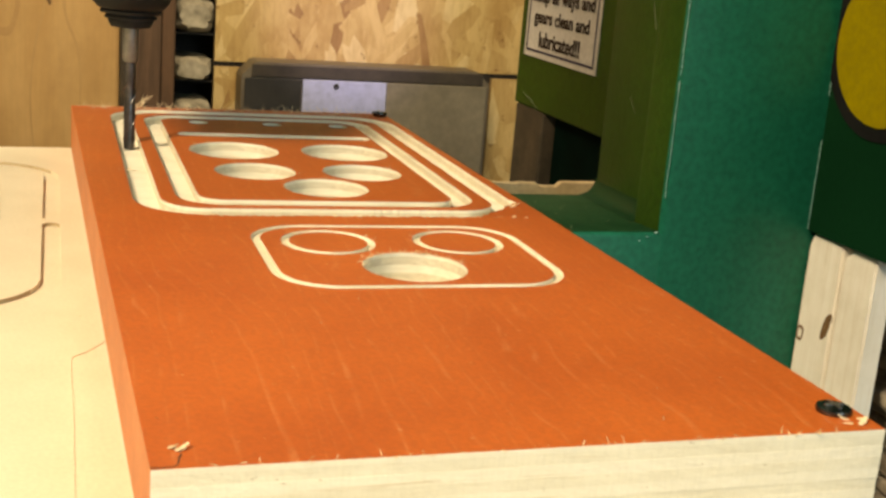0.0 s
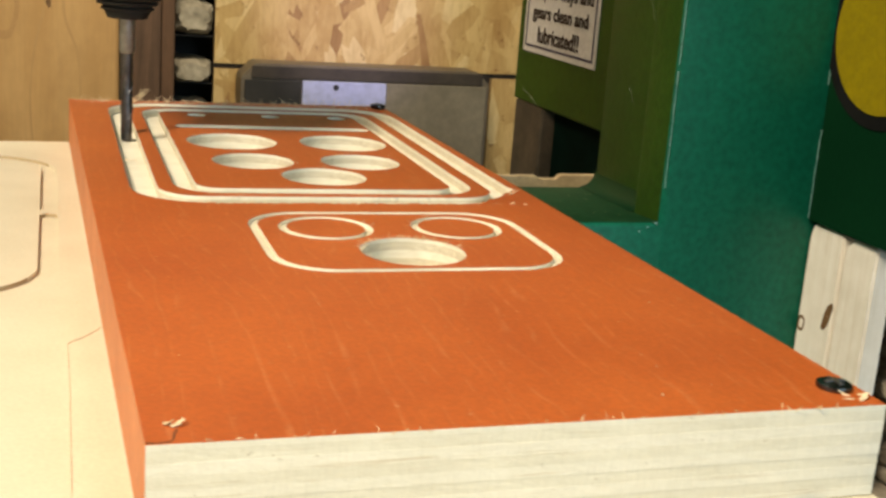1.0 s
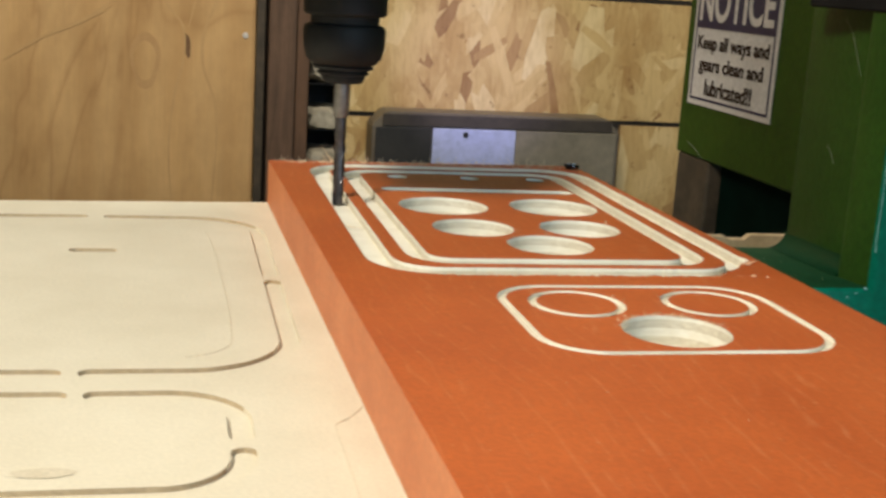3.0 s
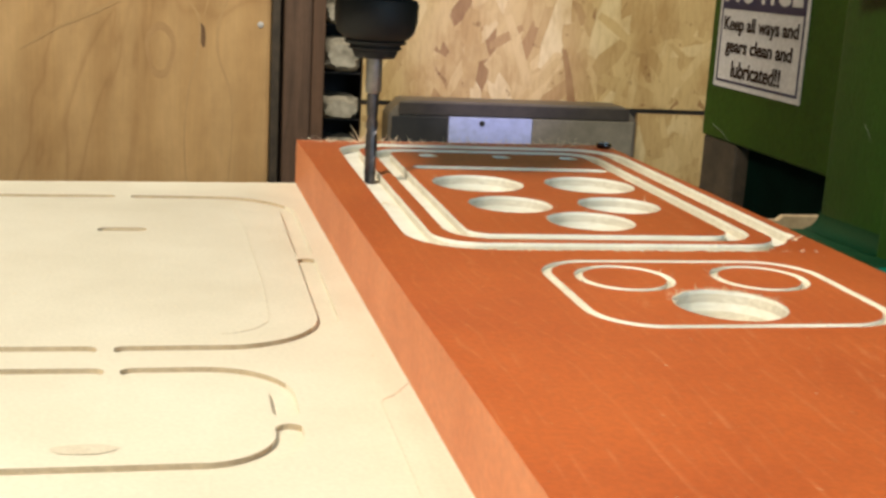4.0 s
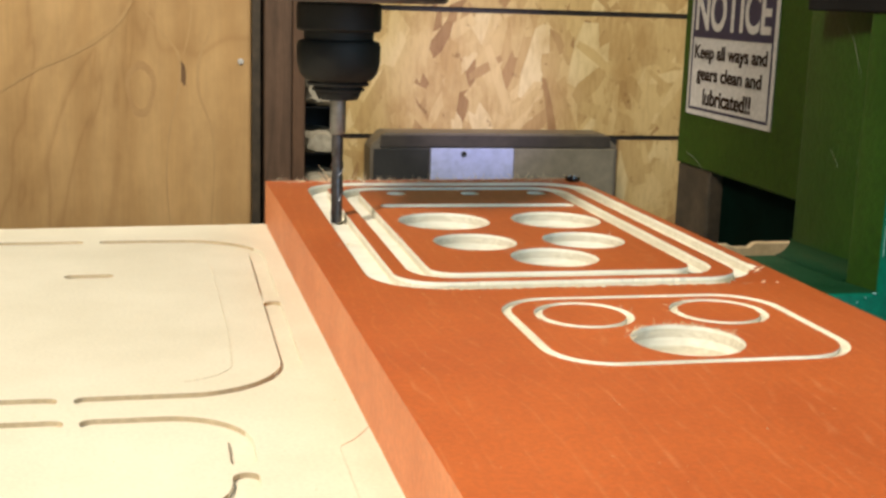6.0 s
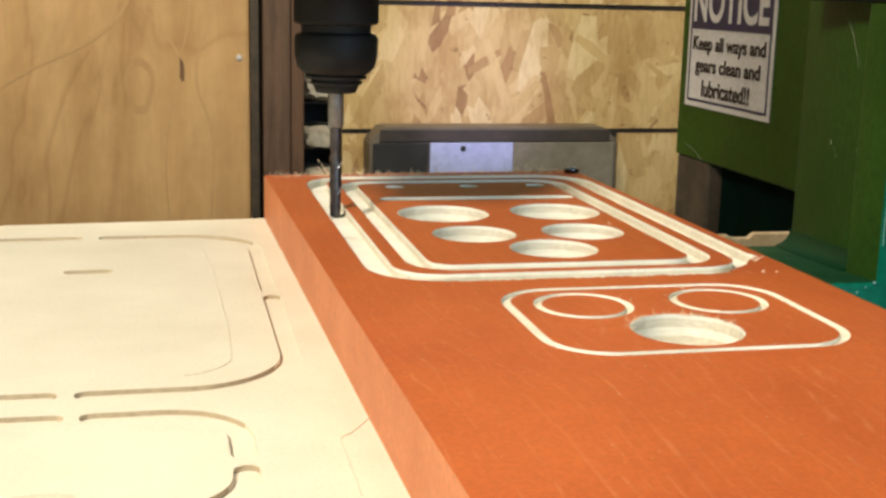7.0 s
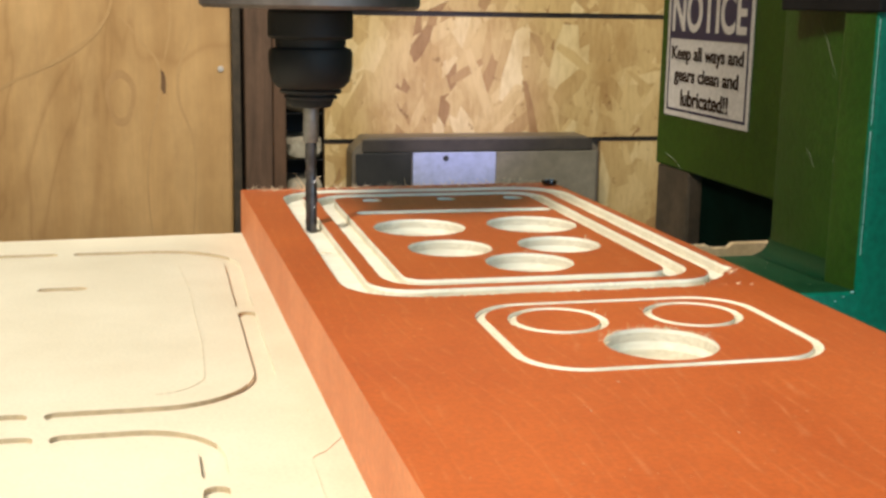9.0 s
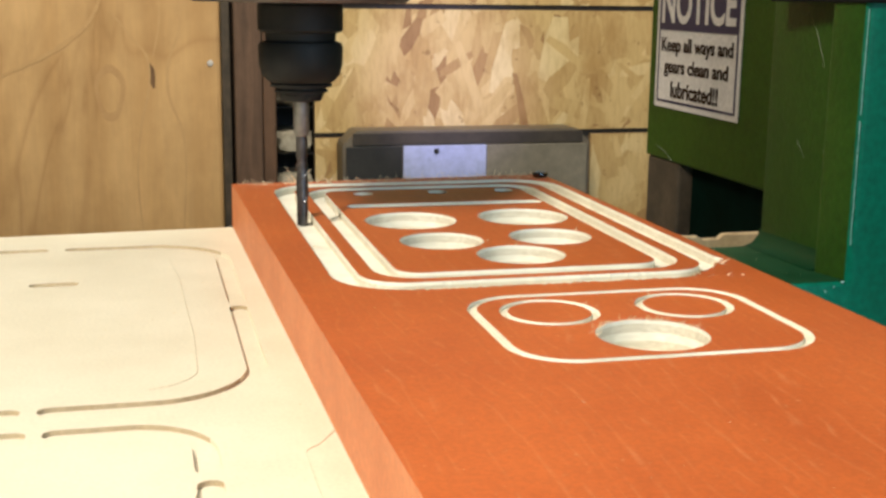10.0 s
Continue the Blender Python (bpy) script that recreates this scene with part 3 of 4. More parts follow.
def machine_frame():
    ob = thing("router_machine", "green enamelled cast frame of a router machine", "machine frame")
    flange = box(0.258, 0.352, 0.316, 0.345, -0.62, 0.70, 0.0035, segments=4)
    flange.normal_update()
    # Left-facing faces get the olive shade tone instead of the front's green.
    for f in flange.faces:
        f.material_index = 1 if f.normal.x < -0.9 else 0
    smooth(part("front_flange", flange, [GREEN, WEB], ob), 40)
    base = box(0.175, 0.3445, 0.3163, 0.476, -0.62, -0.0203, 0.0025, segments=3)
    for v in base.verts:
        if v.co.y > 0.44:
            v.co.y -= 0.0475
            if v.co.z > -0.1:
                v.co.z -= 0.0067
    base.normal_update()
    # Upward faces get the darker green: a dimmer ledge top painted in.
    for f in base.faces:
        f.material_index = 1 if f.normal.z > 0.9 else 0
    smooth(part("base_casting", base, [GREEN, LEDGE_SHADE], ob), 40)
    web = box(0.2640, 0.344, 0.332, 0.428, -0.0290, 0.70, 0.004, segments=3)
    for v in web.verts:
        if v.co.x < 0.3:
            v.co.x += 0.011 * (v.co.y - 0.332) / 0.096
    # The web wears the same shade tone, darker than the side plate.
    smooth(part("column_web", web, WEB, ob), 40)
    fillet, rows = bmesh.new(), []
    for y in (0.3455, 0.386, 0.4275):
        xw, zb = 0.2641 + 0.011 * (y - 0.332) / 0.096, -0.0202 - 0.0598 * (y - 0.319)
        rows.append([fillet.verts.new((xw - 0.009 + 0.009 * math.sin(a), y, zb + 0.009 - 0.009 * math.cos(a))) for a in [math.pi / 2 * k / 8 for k in range(9)]])
        rows[-1].append(fillet.verts.new((xw + 0.002, y, zb - 0.0005)))
    for a, b in zip(rows, rows[1:]):
        for k in range(10):
            fillet.faces.new((a[k], a[(k + 1) % 10], b[(k + 1) % 10], b[k]))
    fillet.faces.new(rows[0])
    fillet.faces.new(rows[-1][::-1])
    bmesh.ops.recalc_face_normals(fillet, faces=fillet.faces[:])
    # Fillet darker than the casting round it: shade of the crease as colour.
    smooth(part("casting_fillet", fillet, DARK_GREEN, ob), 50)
    part("side_plate", box(0.345, 0.357, 0.428, 0.744, -0.0195, 0.70, 0.0015), OLIVE, ob)
    part("rear_leg", box(0.346, 0.40, 0.684, 0.742, -0.62, -0.0197, 0.002), RUST, ob, "dark rusty rear leg")
    strip = box(0.200, 0.2775, 0.4295, 0.4335, -0.040, -0.0207, 0.0008)
    bmesh.ops.subdivide_edges(strip, edges=[e for e in strip.edges if abs(e.verts[0].co.x - e.verts[1].co.x) > 0.05], cuts=24)
    for v in strip.verts:
        if v.co.z > -0.03:
            v.co.z += 0.0004 * noise.noise((v.co.x * 260, 0.4, 0)) - (0.0008 if v.co.x < 0.243 else 0) - (0.0024 if 0.243 < v.co.x < 0.2535 else 0)
    part("packing_strip", strip, PACKING, ob, "tan broken wooden packing strip")
    # Panel added behind the opening; its near-black colour carries the shade in there.
    part("inner_plate", box(0.357, 0.366, 0.4295, 0.6835, -0.62, -0.0200, 0.0008), PITCH, ob, "near-black panel closing the opening, its shade in the colour")
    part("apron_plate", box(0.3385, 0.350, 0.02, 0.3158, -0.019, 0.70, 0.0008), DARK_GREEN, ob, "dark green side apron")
    part("cap_strip", box(0.2565, 0.272, 0.3140, 0.398, 0.1010, 0.130, 0.001), INK, ob, "dark strip near the top")
    # Pale slivers draw the highlight on the rounded edges, with some worn flecks.
    worn = random.Random(17)
    for x, y, z0, z1, gap in ((0.2588, 0.3166, -0.004, 0.098, 0.05), (0.3383, 0.3155, -0.018, 0.20, 0.35)):
        bm, z = bmesh.new(), z0
        while z < z1:
            h = worn.uniform(0.0008, 0.0060)
            if worn.random() > gap:
                dx, w = worn.uniform(-0.0001, 0.0001), worn.uniform(0.00006, 0.00014)
                box(x + dx - w, x + dx + w, y - 0.0003, y + 0.0002, z, z + h, bm=bm)
            z += h + worn.uniform(0.00005, 0.0005)
        part("glint_and_worn_edge", bm, EDGE, ob, "pale painted glint with worn flecks along the edge")["kind"] = "stuff"
    part("foot", box(0.24, 0.44, 0.30, 0.76, -0.9, -0.62, 0.01), GREEN, ob)
    part("cross_beam", box(-0.80, 0.43, 0.46, 0.56, 0.45, 0.60, 0.006), GREEN, ob)
    part("far_column", box(-0.86, -0.78, 0.44, 0.58, -0.9, 0.62, 0.006), GREEN, ob)
    return ob


machine_frame()


def disc_label():
    ob = thing("warning_disc", "round yellow label with black rim on green plate", "label")
    m = pose(0.3384, 0.2776, 0.0744, 0, -90)
    part("rim", lathe([(0.0425, 0), (0.0425, 0.0006)], 0, 0, 64), INK, ob, "black rim").matrix_local = m
    part("face", lathe([(0.0360, 0.0007), (0.0360, 0.0012)], 0, 0, 64), YELLOW, ob, "yellow vinyl").matrix_local = m
    return ob


disc_label()


def notice():
    ob = thing("notice_sign", "white notice sticker with navy header on green plate", "sign")
    x, y0, y1, z0, z1 = 0.3446, 0.5925, 0.7300, 0.0205, 0.1230
    part("sticker", box(x - 0.0006, x + 0.0003, y0, y1, z0, z1), WHITE, ob)
    part("header", box(x - 0.0009, x - 0.0007, y0 + 0.004, y1 - 0.004, 0.0785, z1 - 0.004), NAVY, ob, "navy header band")
    rim = bmesh.new()
    for a in ((y0 + 0.004, y1 - 0.004, z0 + 0.004, z0 + 0.0058), (y0 + 0.004, y0 + 0.0062, z0 + 0.0059, 0.0784), (y1 - 0.0062, y1 - 0.004, z0 + 0.0059, 0.0784)):
        box(x - 0.0009, x - 0.0007, *a, bm=rim)
    part("border", rim, NAVY, ob, "thin dark border")
    face = Matrix(((0, 0, -1, 0), (-1, 0, 0, 0), (0, 1, 0, 0), (0, 0, 0, 1)))
    mid = (y0 + y1) / 2
    for text, w, h, z, mat, name in (("NOTICE", 0.120, 0.030, 0.0985, WHITE, "white capitals"), ("Keep all ways and", 0.117, 0.0135, 0.0665, SIGN_INK, ""), ("gears clean and", 0.105, 0.0135, 0.0505, SIGN_INK, ""), ("lubricated!!", 0.078, 0.0125, 0.0350, SIGN_INK, "")):
        words(text, w, h, 0.0002, Matrix.Translation((x - 0.0011, mid, z)) @ face, mat, ob, name)
    return ob


notice()

# blocks and clutter beside the frame
def pine_block(x, face, knots, label):
    """A sawn board on end: its outline in y and z, 11 mm thick, with knots on the face."""
    bm = bmesh.new()
    a = [bm.verts.new((x, y, z)) for y, z in face]
    b = [bm.verts.new((x + 0.011, y, z)) for y, z in face]
    bm.faces.new(a)
    bm.faces.new(b[::-1])
    for k in range(len(face)):
        bm.faces.new((a[k], b[k], b[(k + 1) % len(face)], a[(k + 1) % len(face)]))
    bmesh.ops.recalc_face_normals(bm, faces=bm.faces[:])
    bmesh.ops.bevel(bm, geom=bm.edges[:], offset=0.0008, segments=2, affect="EDGES")
    ob = thing("pine_block", label, "wood block", "pine blocks")
    part("block", bm, PINE, ob)
    for cy, cz, ry, rz, lean, hole in knots:
        kn = bmesh.new()
        rim = [[kn.verts.new((x - 0.0003, cy + k * (ry * math.cos(t) * (1 + 0.2 * math.sin(2 * t + cy * 900)) + lean * rz * math.sin(t)), cz + k * rz * math.sin(t))) for t in [2 * math.pi * i / 20 for i in range(20)]] for k in (1.0, hole)]
        for i in range(20):
            kn.faces.new((rim[0][i], rim[0][(i + 1) % 20], rim[1][(i + 1) % 20], rim[1][i]))
        bmesh.ops.recalc_face_normals(kn, faces=kn.faces[:])
        part("knot", kn, KNOT, ob, "small brown knot")
    return ob


pine_block(0.3410, [(0.2890, -0.0195), (0.3129, -0.0195), (0.3156, -0.0260), (0.3156, -0.30), (0.2890, -0.30)],
           [(0.3120, -0.0704, 0.0033, 0.0040, 0.0, 0.62), (0.2925, -0.0610, 0.0028, 0.0072, -0.35, 0.06)], "pale pine block with ringed knot under the green plate")
pine_block(0.3420, [(0.2651, -0.0195), (0.2815, -0.0195), (0.2886, -0.0262), (0.2886, -0.30), (0.2651, -0.30)], [], "pale pine block with a clipped corner")
rng = random.Random(21)
for i in range(34):
    z = -0.330 + 0.0097 * i
    bm = box(0.372 + rng.uniform(-0.010, 0.010), 0.75, 0.195 + rng.uniform(-0.012, 0.012), 0.42, z, z + 0.0082, 0.0016)
    bmesh.ops.subdivide_edges(bm, edges=[e for e in bm.edges if e.calc_length() > 0.1], cuts=14, use_grid_fill=True)
    for v in bm.verts:
        v.co.x += 0.008 * noise.noise((v.co.y * 22, i * 3.7, v.co.z * 30))
        v.co.z += 0.006 * noise.noise((v.co.x * 26, v.co.y * 20, 0.4)) - 0.03 * (v.co.x - 0.372)
    smooth(tagged(part("old_board", bm, BARK), "weathered brown rough board in a pile", "board", "pile of old boards"), 60)
tagged(part("board_crate", box(0.36, 0.78, 0.17, 0.44, -0.9, -0.350, 0.004), BARK), "dark timber crate under the old boards", "crate")

# ---- the bed and the spoil board ----
bed = thing("machine_bed", "dark steel machine bed under the spoil board", "machine bed")
part("table_plate", box(-0.60, 0.135, -0.45, 0.378, -0.075, -0.0195, 0.003), DARK, bed)
for x in (-0.56, 0.09):
    for y in (-0.41, 0.32):
        part("leg", box(x, x + 0.04, y, y + 0.04, -0.9, -0.0755, 0.002), DARK, bed)
tagged(smooth(part("blue_strip", box(0.146, 0.215, -0.02, 0.060, -0.045, -0.030, 0.004), BLUE), 50), "blue plastic strip beside the spoil board", "plastic strip")
tagged(part("strip_stand", box(0.150, 0.21, -0.015, 0.055, -0.9, -0.0455, 0.003), BARK), "rough timber stand beside the bed", "timber")

sb = thing("spoil_board", "cream fibreboard sheet with routed outlines from earlier cuts", "fibreboard")
outer = [(-0.60, -0.46), (0.1432, -0.46), (0.1432, 0.3870), (0.0, 0.3870), (-0.60, 0.350)]
CUTTER, DEEP = 0.0060, 0.0013
bx1, by0, by1, br = -0.0142, 0.1500, 0.3492, 0.0290
sx1, sy0, sy1, sr = -0.0316, 0.0750, 0.1330, 0.0180
cuts = [stroke(line, CUTTER, 8) for line in (
    [(-0.0724, by1)] + arc(bx1 - br, by1 - br, br, 90, 0, 14) + [(bx1, 0.2540)],
    [(-0.1400, by1 - 0.0020), (-0.0842, by1)],
    [(bx1, 0.2432), (bx1, by0 + br)] + arc(bx1 - br, by0 + br, br, 0, -90, 14) + [(-0.0680, by0)],
    [(-0.0778, by0), (-0.1400, by0 + 0.0008)],
    [(-0.0656, sy1)] + arc(sx1 - sr, sy1 - sr, sr, 90, 0, 12) + [(sx1, 0.1045)],
    [(-0.0750, sy1), (-0.1400, sy1 + 0.0008)],
    [(sx1, 0.0948), (sx1, sy0 + sr)] + arc(sx1 - sr, sy0 + sr, sr, 0, -90, 12) + [(-0.1200, sy0)],
    [(-0.0812, 0.2880), (-0.0700, 0.2882)],
    [(0.1283, 0.0700), (0.1283, 0.0300), (0.1280, 0.0042)],
)]
core = slab([outer], -0.0194, -DEEP - 0.00005)
part("core", core, MDF, sb)
skin = slab([outer] + cuts, -DEEP, 0.0)
# Walls facing along y get the shaded cut tone; side-facing ones stay pale.
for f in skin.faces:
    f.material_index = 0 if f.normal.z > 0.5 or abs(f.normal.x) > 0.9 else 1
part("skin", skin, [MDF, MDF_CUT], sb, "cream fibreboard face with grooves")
score = slab([stroke([(-0.0347, 0.323), (-0.0321, 0.290), (-0.0302, 0.21), (-0.0306, 0.178)] + arc(-0.0466, 0.178, 0.016, 0, -80, 6), 0.00025), stroke([(-0.0100, 0.012), (-0.0095, 0.078), (-0.0096, 0.1060)] + arc(-0.0046, 0.1085, 0.005, 180, 110, 5) + [(0.0, 0.124)], 0.00022)], 0.00005, 0.0002)
part("score_line", score, FAINT, sb, "fine scored line")
stain = bmesh.new()
stain.faces.new([stain.verts.new((-0.073 + 0.0065 * math.cos(a) * (1 + 0.08 * math.sin(3 * a)), 0.0860 + 0.0026 * math.sin(a) * (1 + 0.08 * math.cos(5 * a)), 0.0002)) for a in [2 * math.pi * i / 30 for i in range(30)]])
part("scuff", stain, plain("scuffed_fibreboard", (0.62, 0.53, 0.37), (0.70, 0.61, 0.45), 0.8, fine=900, coarse=150), sb, "brownish scuff mark")

# ---- the painted plywood board being cut ----
TOP = 0.0194
EDGES = [0.0, 0.0011, 0.0034, 0.0057, 0.0080, 0.0103, 0.0126, 0.0149, 0.0172, TOP]
PLIES = len(EDGES) - 1
OUT = [(0.0012, 0.0040), (0.1424, 0.0043), (0.1405, 0.3925), (-0.0058, 0.3862)]
rng = random.Random(3)


def groove(x0, x1, y0, y1, r, w, ragged=0.0):
    return [round_rect(x0, x1, y0, y1, r, rng=rng, ragged=ragged), round_rect(x0 + w, x1 - w, y0 + w, y1 - w, max(r - w, 0.004), rng=rng, ragged=ragged * 0.15)]


small = groove(0.0395, 0.1203, 0.1022, 0.1672, 0.0165, 0.0026, 0.00015)
rings = [circle(cx, 0.1477, r) for cx in (0.0610, 0.0999) for r in (0.0135, 0.0112)]
big_out = groove(0.0100, 0.1372, 0.1795, 0.3800, 0.0220, 0.0085, 0.0017)
big_under = groove(0.0100, 0.1372, 0.1795, 0.3800, 0.0220, 0.0085, 0.0002)
big_in = groove(0.0236, 0.1236, 0.1925, 0.3665, 0.0150, 0.0072, 0.0001)
ragged_corner = [(0.1120, 0.1786), (0.1165, 0.1798), (0.1192, 0.1806), (0.1204, 0.1832), (0.1215, 0.1822), (0.1226, 0.1850), (0.1262, 0.1874), (0.1300, 0.1910), (0.1322, 0.1948), (0.1356, 0.1976), (0.1364, 0.2000), (0.1384, 0.2004), (0.1380, 0.2036), (0.1372, 0.2052)]
big_out[0], big_under[0] = [[p for p in loop if not (p[0] > 0.1118 and p[1] < 0.2055)] for loop in (big_out[0], big_under[0])]
for loop in (big_out[0], big_under[0]):
    low = [i for i, p in enumerate(loop) if p[1] < 0.1815 and p[0] > 0.10]
    loop[max(low) + 1:max(low) + 1] = ragged_corner
slot = [stroke([(0.0385, 0.3200), (0.1120, 0.3195)], 0.0075)]
dots = [circle(cx, 0.3500, 0.0042, 24) for cx in (0.0466, 0.0788, 0.1085)]
holes = [circle(0.0793, 0.1215, 0.0143, 96, 0.00004, rng), circle(0.0532, 0.2860, 0.0172), circle(0.0972, 0.2866, 0.0172), circle(0.0554, 0.2466, 0.0145), circle(0.0950, 0.2474, 0.0145), circle(0.0757, 0.2200, 0.0145)]

board = thing("painted_board", "orange painted plywood board with routed grooves and holes, on fibreboard", "plywood board")
for k in range(PLIES):
    z1, z0 = TOP - EDGES[k], TOP - EDGES[k + 1] + (0.0 if k < PLIES - 1 else 0.0003)
    e = rng.uniform(-0.00006, 0.00012) if k else 0.0
    loops = [[(x, y + (e if y < 0.1 else 0)) for x, y in OUT]]
    if k < 1:
        loops += small + rings
    if k < 2:
        loops += (big_out if k < 1 else big_under) + big_in + slot + dots
    if k < 7:
        loops += holes
    bm = slab(loops, z0, z1)
    for f in bm.faces:
        c = f.calc_center_median()
        outside = (c.x < 0.0015 or c.x > 0.1400) and abs(f.normal.x) > 0.7
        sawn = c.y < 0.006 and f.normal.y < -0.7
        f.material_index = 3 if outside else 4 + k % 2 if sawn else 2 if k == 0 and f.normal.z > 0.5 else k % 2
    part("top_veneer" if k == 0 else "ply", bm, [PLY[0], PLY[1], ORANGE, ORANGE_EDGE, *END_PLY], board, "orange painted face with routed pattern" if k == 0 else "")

for cx, cy, ln, turn in ((0.0068, 0.0112, 0.0026, 20), (0.0054, 0.0118, 0.0019, -35), (0.1392, 0.0074, 0.0030, 30), (0.1402, 0.0090, 0.0022, -50)):
    bm = box(-ln / 2, ln / 2, -0.0006, 0.0006, 0.0, 0.00025, 0.0001)
    bmesh.ops.subdivide_edges(bm, edges=[e for e in bm.edges if abs(e.verts[0].co.x - e.verts[1].co.x) > ln * 0.6], cuts=5)
    for v in bm.verts:
        u = v.co.x / ln
        v.co.y *= 1.0 - 2.6 * u * u + 0.3 * math.sin(17 * u)
        v.co.z += 0.0009 * (u + 0.5) ** 2
    bmesh.ops.transform(bm, matrix=pose(cx, cy, TOP + 0.00005, 0, 0, turn), verts=bm.verts[:])
    part("torn_flake", bm, FIBRE, board, "pale torn flake curling up")
for cx, cy, cz, tilt in ((0.0010, 0.0038, 0.0050, 25), (0.0032, 0.0039, 0.0044, -15), (0.0002, 0.0042, 0.0072, 60)):
    bm = lump(pose(cx, cy, cz, 20, tilt, 10) @ Matrix.Diagonal((0.0015, 0.0007, 0.0010, 1)), cz * 4e3)
    part("torn_chip", bm, FIBRE, board, "torn pale chip at the corner")
crack = slab([stroke([(0.0013, 0.0048), (0.0030, 0.0046), (0.0052, 0.0049), (0.0058, 0.0060), (0.0061, 0.0080), (0.0066, 0.0096)], 0.00028, 4)], TOP + 0.00002, TOP + 0.00008)
part("crack", crack, BURNT, board, "thin dark crack at the corner")
far = []
for i in range(240):
    x = rng.uniform(-0.003, 0.140)
    far.append((x, 0.3862 + 0.043 * x + rng.uniform(-0.005, 0.0002), TOP))
tagged(part("edge_fibres", fibres(far, rng, 0.0034, 0.00022, 0.6), FIBRE), "frayed pale fibres along the board's far edge", "wood fibres", kind="stuff")
spots = []
for i in range(120):
    spots.append((rng.uniform(0.03, 0.136), 0.1792 + rng.uniform(-0.0006, 0.0004), TOP))
for i in range(60):
    spots.append((rng.uniform(0.002, 0.141), 0.0043 + rng.uniform(-0.0002, 0.0004), TOP))
for i in range(110):
    a = rng.uniform(0.2, 3.0)
    spots.append((0.0793 + 0.0145 * math.cos(a), 0.1215 + 0.0145 * math.sin(a), TOP))
for cx, cy, rad in ((0.0532, 0.2860, 0.0172), (0.0972, 0.2866, 0.0172), (0.0554, 0.2466, 0.0145), (0.0950, 0.2474, 0.0145), (0.0757, 0.2200, 0.0145), (0.0610, 0.1477, 0.0135), (0.0999, 0.1477, 0.0135)):
    for i in range(16):
        a = rng.uniform(0.0, 6.283)
        spots.append((cx + (rad + 0.0002) * math.cos(a), cy + (rad + 0.0002) * math.sin(a), TOP))
tagged(part("wood_fibres", fibres(spots, rng, 0.0017, 0.00019, 0.7), FIBRE), "torn pale wood fibres along the cut edges", "wood fibres", kind="stuff")
for name, x, y, ln, n in (("splinter", 0.0225, 0.3825, 0.0110, 8), ("splinter", 0.0380, 0.3835, 0.0055, 4), ("splinter", 0.0062, 0.0114, 0.0019, 5), ("splinter", 0.1393, 0.0083, 0.0028, 7), ("splinter", 0.0103, 0.2450, 0.004, 3), ("splinter", 0.1345, 0.1950, 0.003, 4)):
    r2 = random.Random(int(x * 1e5))
    tagged(part(name, fibres([(x + r2.uniform(-0.002, 0.002), y + r2.uniform(-0.0015, 0.0015), TOP) for _ in range(n)], r2, ln, 0.00042, 0.3 if y > 0.3 else 1.15), FIBRE), "pale torn splinters standing up from the board", "splinter", "splinters")


def wood_screw(x, y, z, label):
    ob = thing("wood_screw", label, "screw", "screws in the board")
    s = smooth(part("head", lathe([(0.0015, z - 0.004), (0.0018, z - 0.0030), (0.0035, z - 0.0006), (0.0037, z + 0.0001), (0.0035, z + 0.0006), (0.0020, z + 0.0010), (0.0003, z + 0.0011)], x, y, 28), SCREW, ob), 50)
    bm = box(x - 0.0022, x + 0.0022, y - 0.0004, y + 0.0004, z + 0.0009, z + 0.00125)
    box(x - 0.0004, x + 0.0004, y - 0.0022, y + 0.0022, z + 0.0009, z + 0.00126, bm=bm)
    part("cross_recess", bm, STEEL, ob, "bright worn cross recess")
    part("shank", lathe([(0.0015, 0.003), (0.0015, z - 0.0040)], x, y, 12), BLACK, ob)
    return ob


wood_screw(0.1370, 0.0141, TOP + 0.0005, "black wood screw in the board's near corner")
wood_screw(0.1365, 0.3845, TOP + 0.0014, "black wood screw standing proud of the board")
r3 = random.Random(9)
for x, y, z in ((0.0016, 0.0016, 0.0001), (-0.0008, 0.0028, 0.0001), (0.0048, 0.0022, 0.0001), (0.0012, 0.0018, 0.0017), (0.0036, 0.0024, 0.0017), (0.0022, 0.0021, 0.0033)):
    bm = lump(pose(x, y, z + 0.0008, 0, 0, r3.uniform(0, 180)) @ Matrix.Diagonal((0.0014, 0.0009, 0.0008, 1)), x * 4e3)
    tagged(part("wood_chip", bm, FIBRE), "small pale wood chip on the fibreboard", "wood chip", "wood chips")

# ---- the router head ----
TX, TY = 0.0145, 0.300


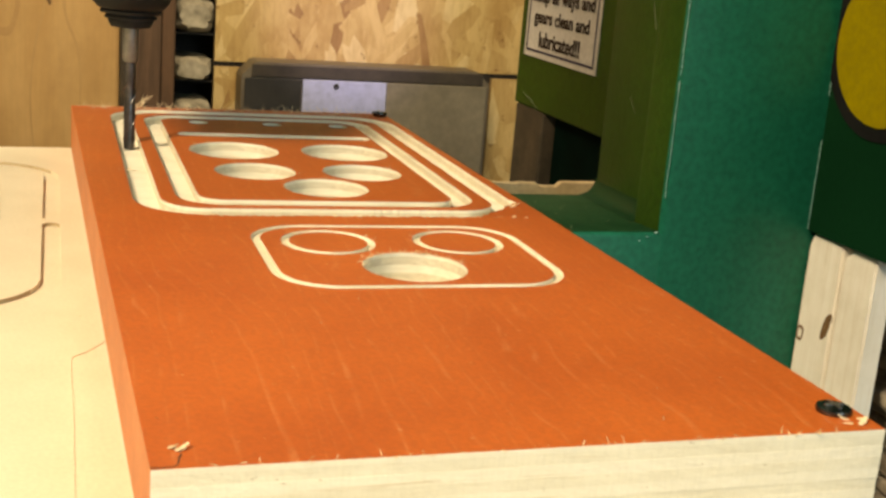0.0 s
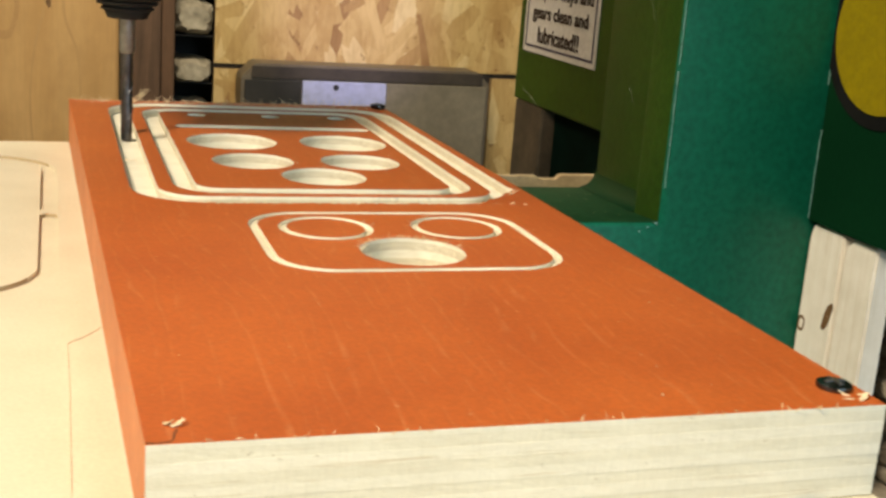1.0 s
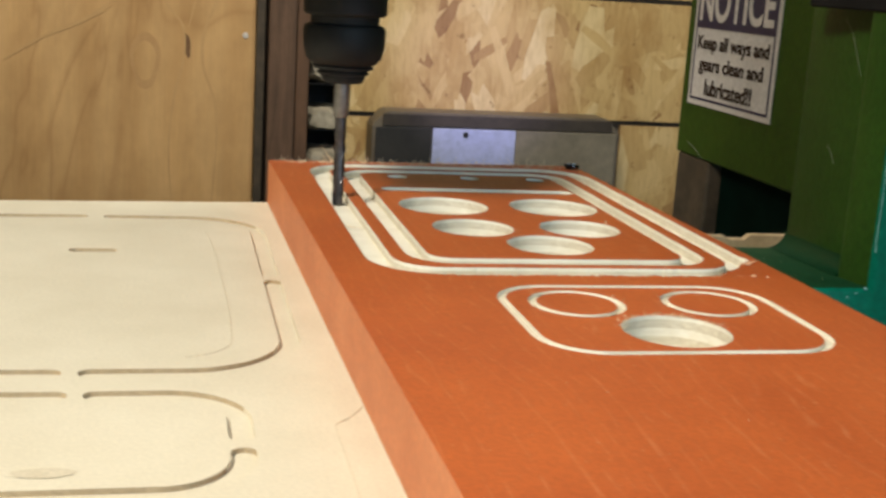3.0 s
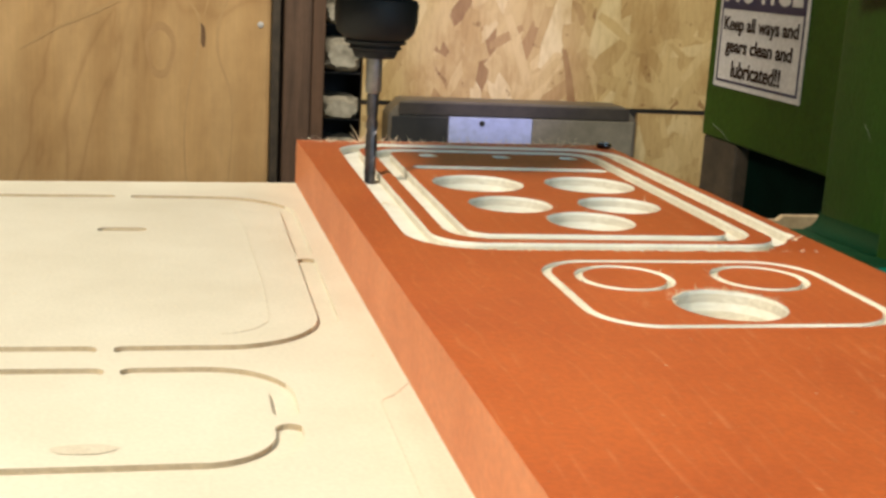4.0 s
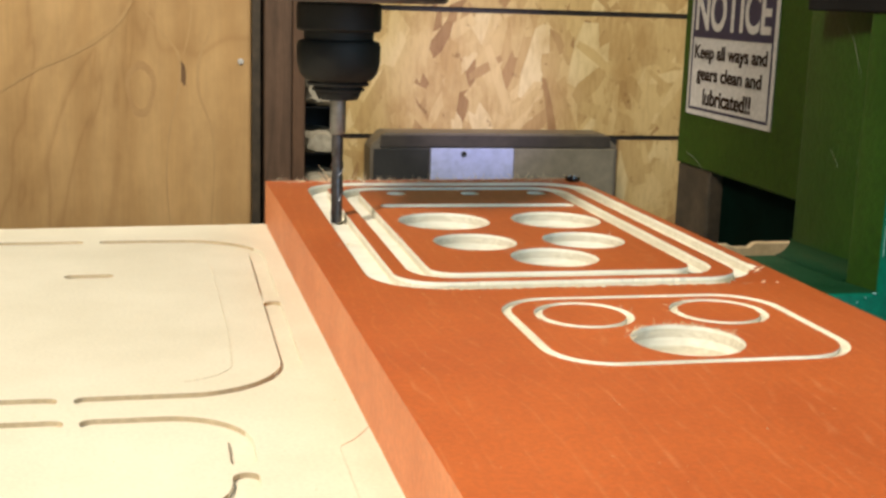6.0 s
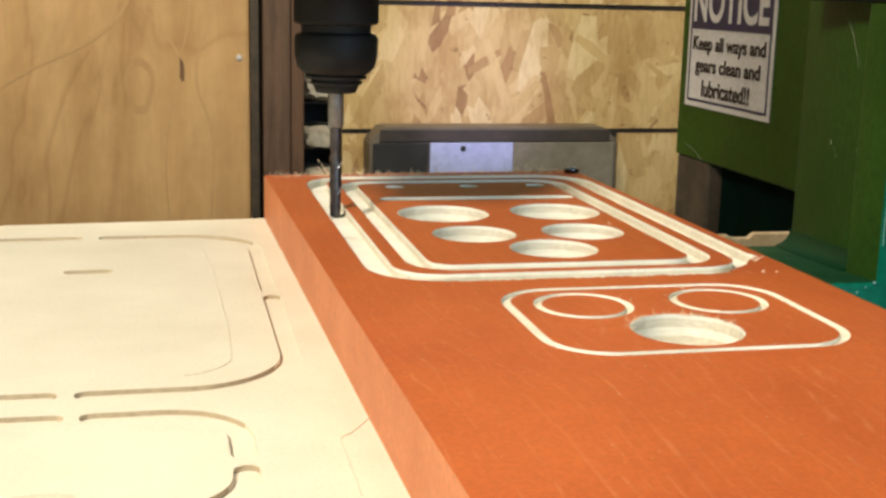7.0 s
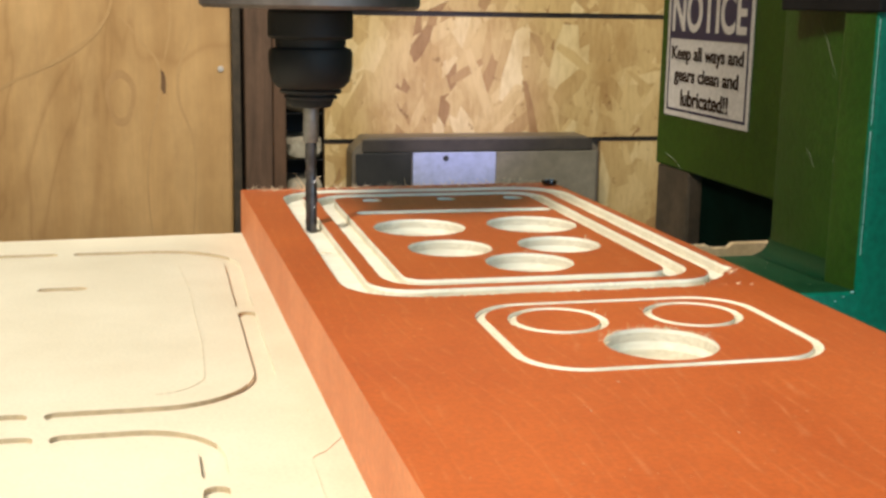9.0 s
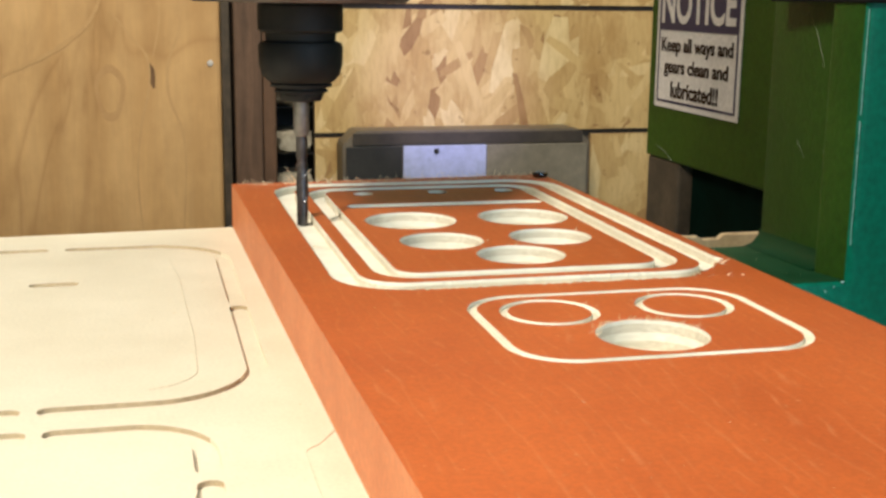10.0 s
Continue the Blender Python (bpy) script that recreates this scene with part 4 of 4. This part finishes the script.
def router_head():
    ob = thing("router_spindle", "black collet nut with long slender cutting bit", "router spindle")
    prof = [(0.0008, TOP - EDGES[2] + 0.0002), (0.0021, TOP - EDGES[2] + 0.0006), (0.0022, 0.034), (0.0019, 0.036), (0.0019, 0.041), (0.0022, 0.043), (0.0022, 0.0500)]
    bit = smooth(part("cutting_bit", lathe(prof, TX, TY, 24), BIT_STEEL, ob, "dark sooty fluted cutter"))
    flute = bmesh.new()
    for side in (0, math.pi):
        rows = []
        for i in range(28):
            z, a = TOP + 0.0005 + 0.0009 * i, side + i * 0.30
            rows.append([flute.verts.new((TX + q * math.cos(a + w), TY + q * math.sin(a + w), z + h)) for q, w, h in ((0.0020, -0.25, 0), (0.0024, 0.0, 0), (0.0020, 0.25, 0))])
        for p, q in zip(rows, rows[1:]):
            for i in range(2):
                flute.faces.new((p[i], p[i + 1], q[i + 1], q[i]))
    part("flute", flute, BIT_STEEL, bit, "spiral cutting edges")
    smooth(part("shank", lathe([(0.0024, 0.0501), (0.0030, 0.0512), (0.0030, 0.0660)], TX, TY, 24), STEEL, ob, "bright steel shank"))
    nut = [(0.0066, 0.0632), (0.0074, 0.0634), (0.0084, 0.0655), (0.0084, 0.0662), (0.0097, 0.0665), (0.0099, 0.0672), (0.0092, 0.0677), (0.0092, 0.0682), (0.0112, 0.0685), (0.0115, 0.0694), (0.0107, 0.0699), (0.0122, 0.0705), (0.0143, 0.0728), (0.0153, 0.0768), (0.0155, 0.0830), (0.0148, 0.0845), (0.0128, 0.0852)]
    nut = smooth(part("collet_nut", lathe(nut, TX, TY, 48), BLACK, ob), 30)
    smooth(part("collar", lathe([(0.0128, 0.0853), (0.0130, 0.0880), (0.0150, 0.0884), (0.0156, 0.0892), (0.0156, 0.0975), (0.0150, 0.0985)], TX, TY, 48), BLACK, ob), 30)
    smooth(part("flange_plate", lathe([(0.0158, 0.0987), (0.0385, 0.0990), (0.0400, 0.1002), (0.0400, 0.1070), (0.0385, 0.1082)], TX, TY, 64), FLANGE, ob, "worn steel flange disc"), 30)
    smooth(part("spindle_body", lathe([(0.026, 0.1083), (0.0265, 0.110), (0.0265, 0.55), (0.025, 0.555)], TX, TY, 40), STEEL, ob), 30)
    part("carriage", box(TX - 0.05, TX + 0.05, TY + 0.0267, 0.4595, 0.44, 0.60, 0.004), GREEN, ob)
    return ob


router_head()


# ---- chips of paint and sawdust ----
frame_thing = bpy.data.objects["router_machine"]
for x, y, z, w, h in ((0.2632, 0.3250, 0.0225, 0.0012, 0.0022), (0.2562, 0.3160, -0.0205, 0.0020, 0.0012), (0.2520, 0.3160, -0.0225, 0.0010, 0.0010), (0.2480, 0.3160, -0.0245, 0.0008, 0.0012)):
    bm = bmesh.new()
    bmesh.ops.create_icosphere(bm, subdivisions=1, radius=1.0, matrix=Matrix.Translation((x, y, z)) @ Matrix.Diagonal((w / 2, 0.0005, h / 2, 1)))
    part("paint_chip", bm, EDGE, frame_thing, "pale chipped spot")


def wisp(points, thick, ob):
    """A limp fibre of sawdust clinging to the paint."""
    cu = bpy.data.curves.new("wisp", "CURVE")
    cu.dimensions, cu.bevel_depth, cu.bevel_resolution = "3D", thick, 1
    sp = cu.splines.new("NURBS")
    sp.points.add(len(points) - 1)
    sp.use_endpoint_u, sp.order_u = True, 3
    for p, c in zip(sp.points, points):
        p.co = (*c, 1)
    tmp = new("wisp", cu)
    me = bpy.data.meshes.new_from_object(tmp.evaluated_get(bpy.context.evaluated_depsgraph_get()))
    bpy.data.objects.remove(tmp)
    bpy.data.curves.remove(cu)
    bm = bmesh.new()
    bm.from_mesh(me)
    bpy.data.meshes.remove(me)
    part("dust_wisp", bm, DUSTY, ob, "thin pale dust fibre")


def on_web(y):
    return 0.2638 + 0.011 * (y - 0.332) / 0.096


wr = random.Random(8)
for line in ([(0.386, 0.096), (0.376, 0.0905), (0.368, 0.079), (0.362, 0.071)], [(0.357, 0.033), (0.351, 0.026), (0.343, 0.0245), (0.336, 0.018)], [(0.388, 0.034), (0.3815, 0.0305), (0.379, 0.0265)]):
    for k in range(3):
        wisp([(on_web(y) - 0.0001, y + wr.uniform(-0.0012, 0.0012), z + wr.uniform(-0.0012, 0.0012)) for y, z in line], 0.00004, frame_thing)
for k in range(3):
    wisp([(0.3448, y + wr.uniform(-0.002, 0.002), z + wr.uniform(-0.001, 0.001)) for y, z in ((0.7256, -0.0103), (0.709, -0.0127), (0.698, -0.0165), (0.694, -0.0188))], 0.0001, frame_thing)
r4, dust = random.Random(31), bmesh.new()


def grain_at(bm, x, y, z, size):
    v = [bm.verts.new((x + size * r4.uniform(-1, 1), y + size * r4.uniform(-1, 1), z + size * k)) for k in (0, 0.05, 0.1, 0.7)]
    for a, b, c in ((0, 1, 2), (0, 1, 3), (1, 2, 3), (2, 0, 3)):
        bm.faces.new((v[a], v[b], v[c]))


for i in range(60):
    grain_at(dust, r4.uniform(0.002, 0.139), r4.uniform(0.006, 0.178), TOP + 0.00005, r4.choice((0.00015, 0.0002, 0.0002, 0.00035)))
for i in range(160):
    x = r4.uniform(0.0, 0.138)
    grain_at(dust, x, 0.3795 + r4.uniform(0.0, 0.006), TOP + 0.00005, r4.uniform(0.0003, 0.0008))
for i in range(120):
    grain_at(dust, r4.uniform(-0.11, -0.006), r4.uniform(0.02, 0.37), 0.00005, r4.uniform(0.0002, 0.0004))
for i in range(50):
    dy = r4.uniform(0.005, 0.105)
    grain_at(dust, r4.uniform(0.20, 0.262), 0.316 + dy, -0.0203 - 0.0598 * (dy - 0.003), r4.uniform(0.00015, 0.0004))
bmesh.ops.recalc_face_normals(dust, faces=dust.faces[:])
tagged(part("sawdust", dust, FIBRE), "scattered pale sawdust and tiny chips", "sawdust", kind="stuff")
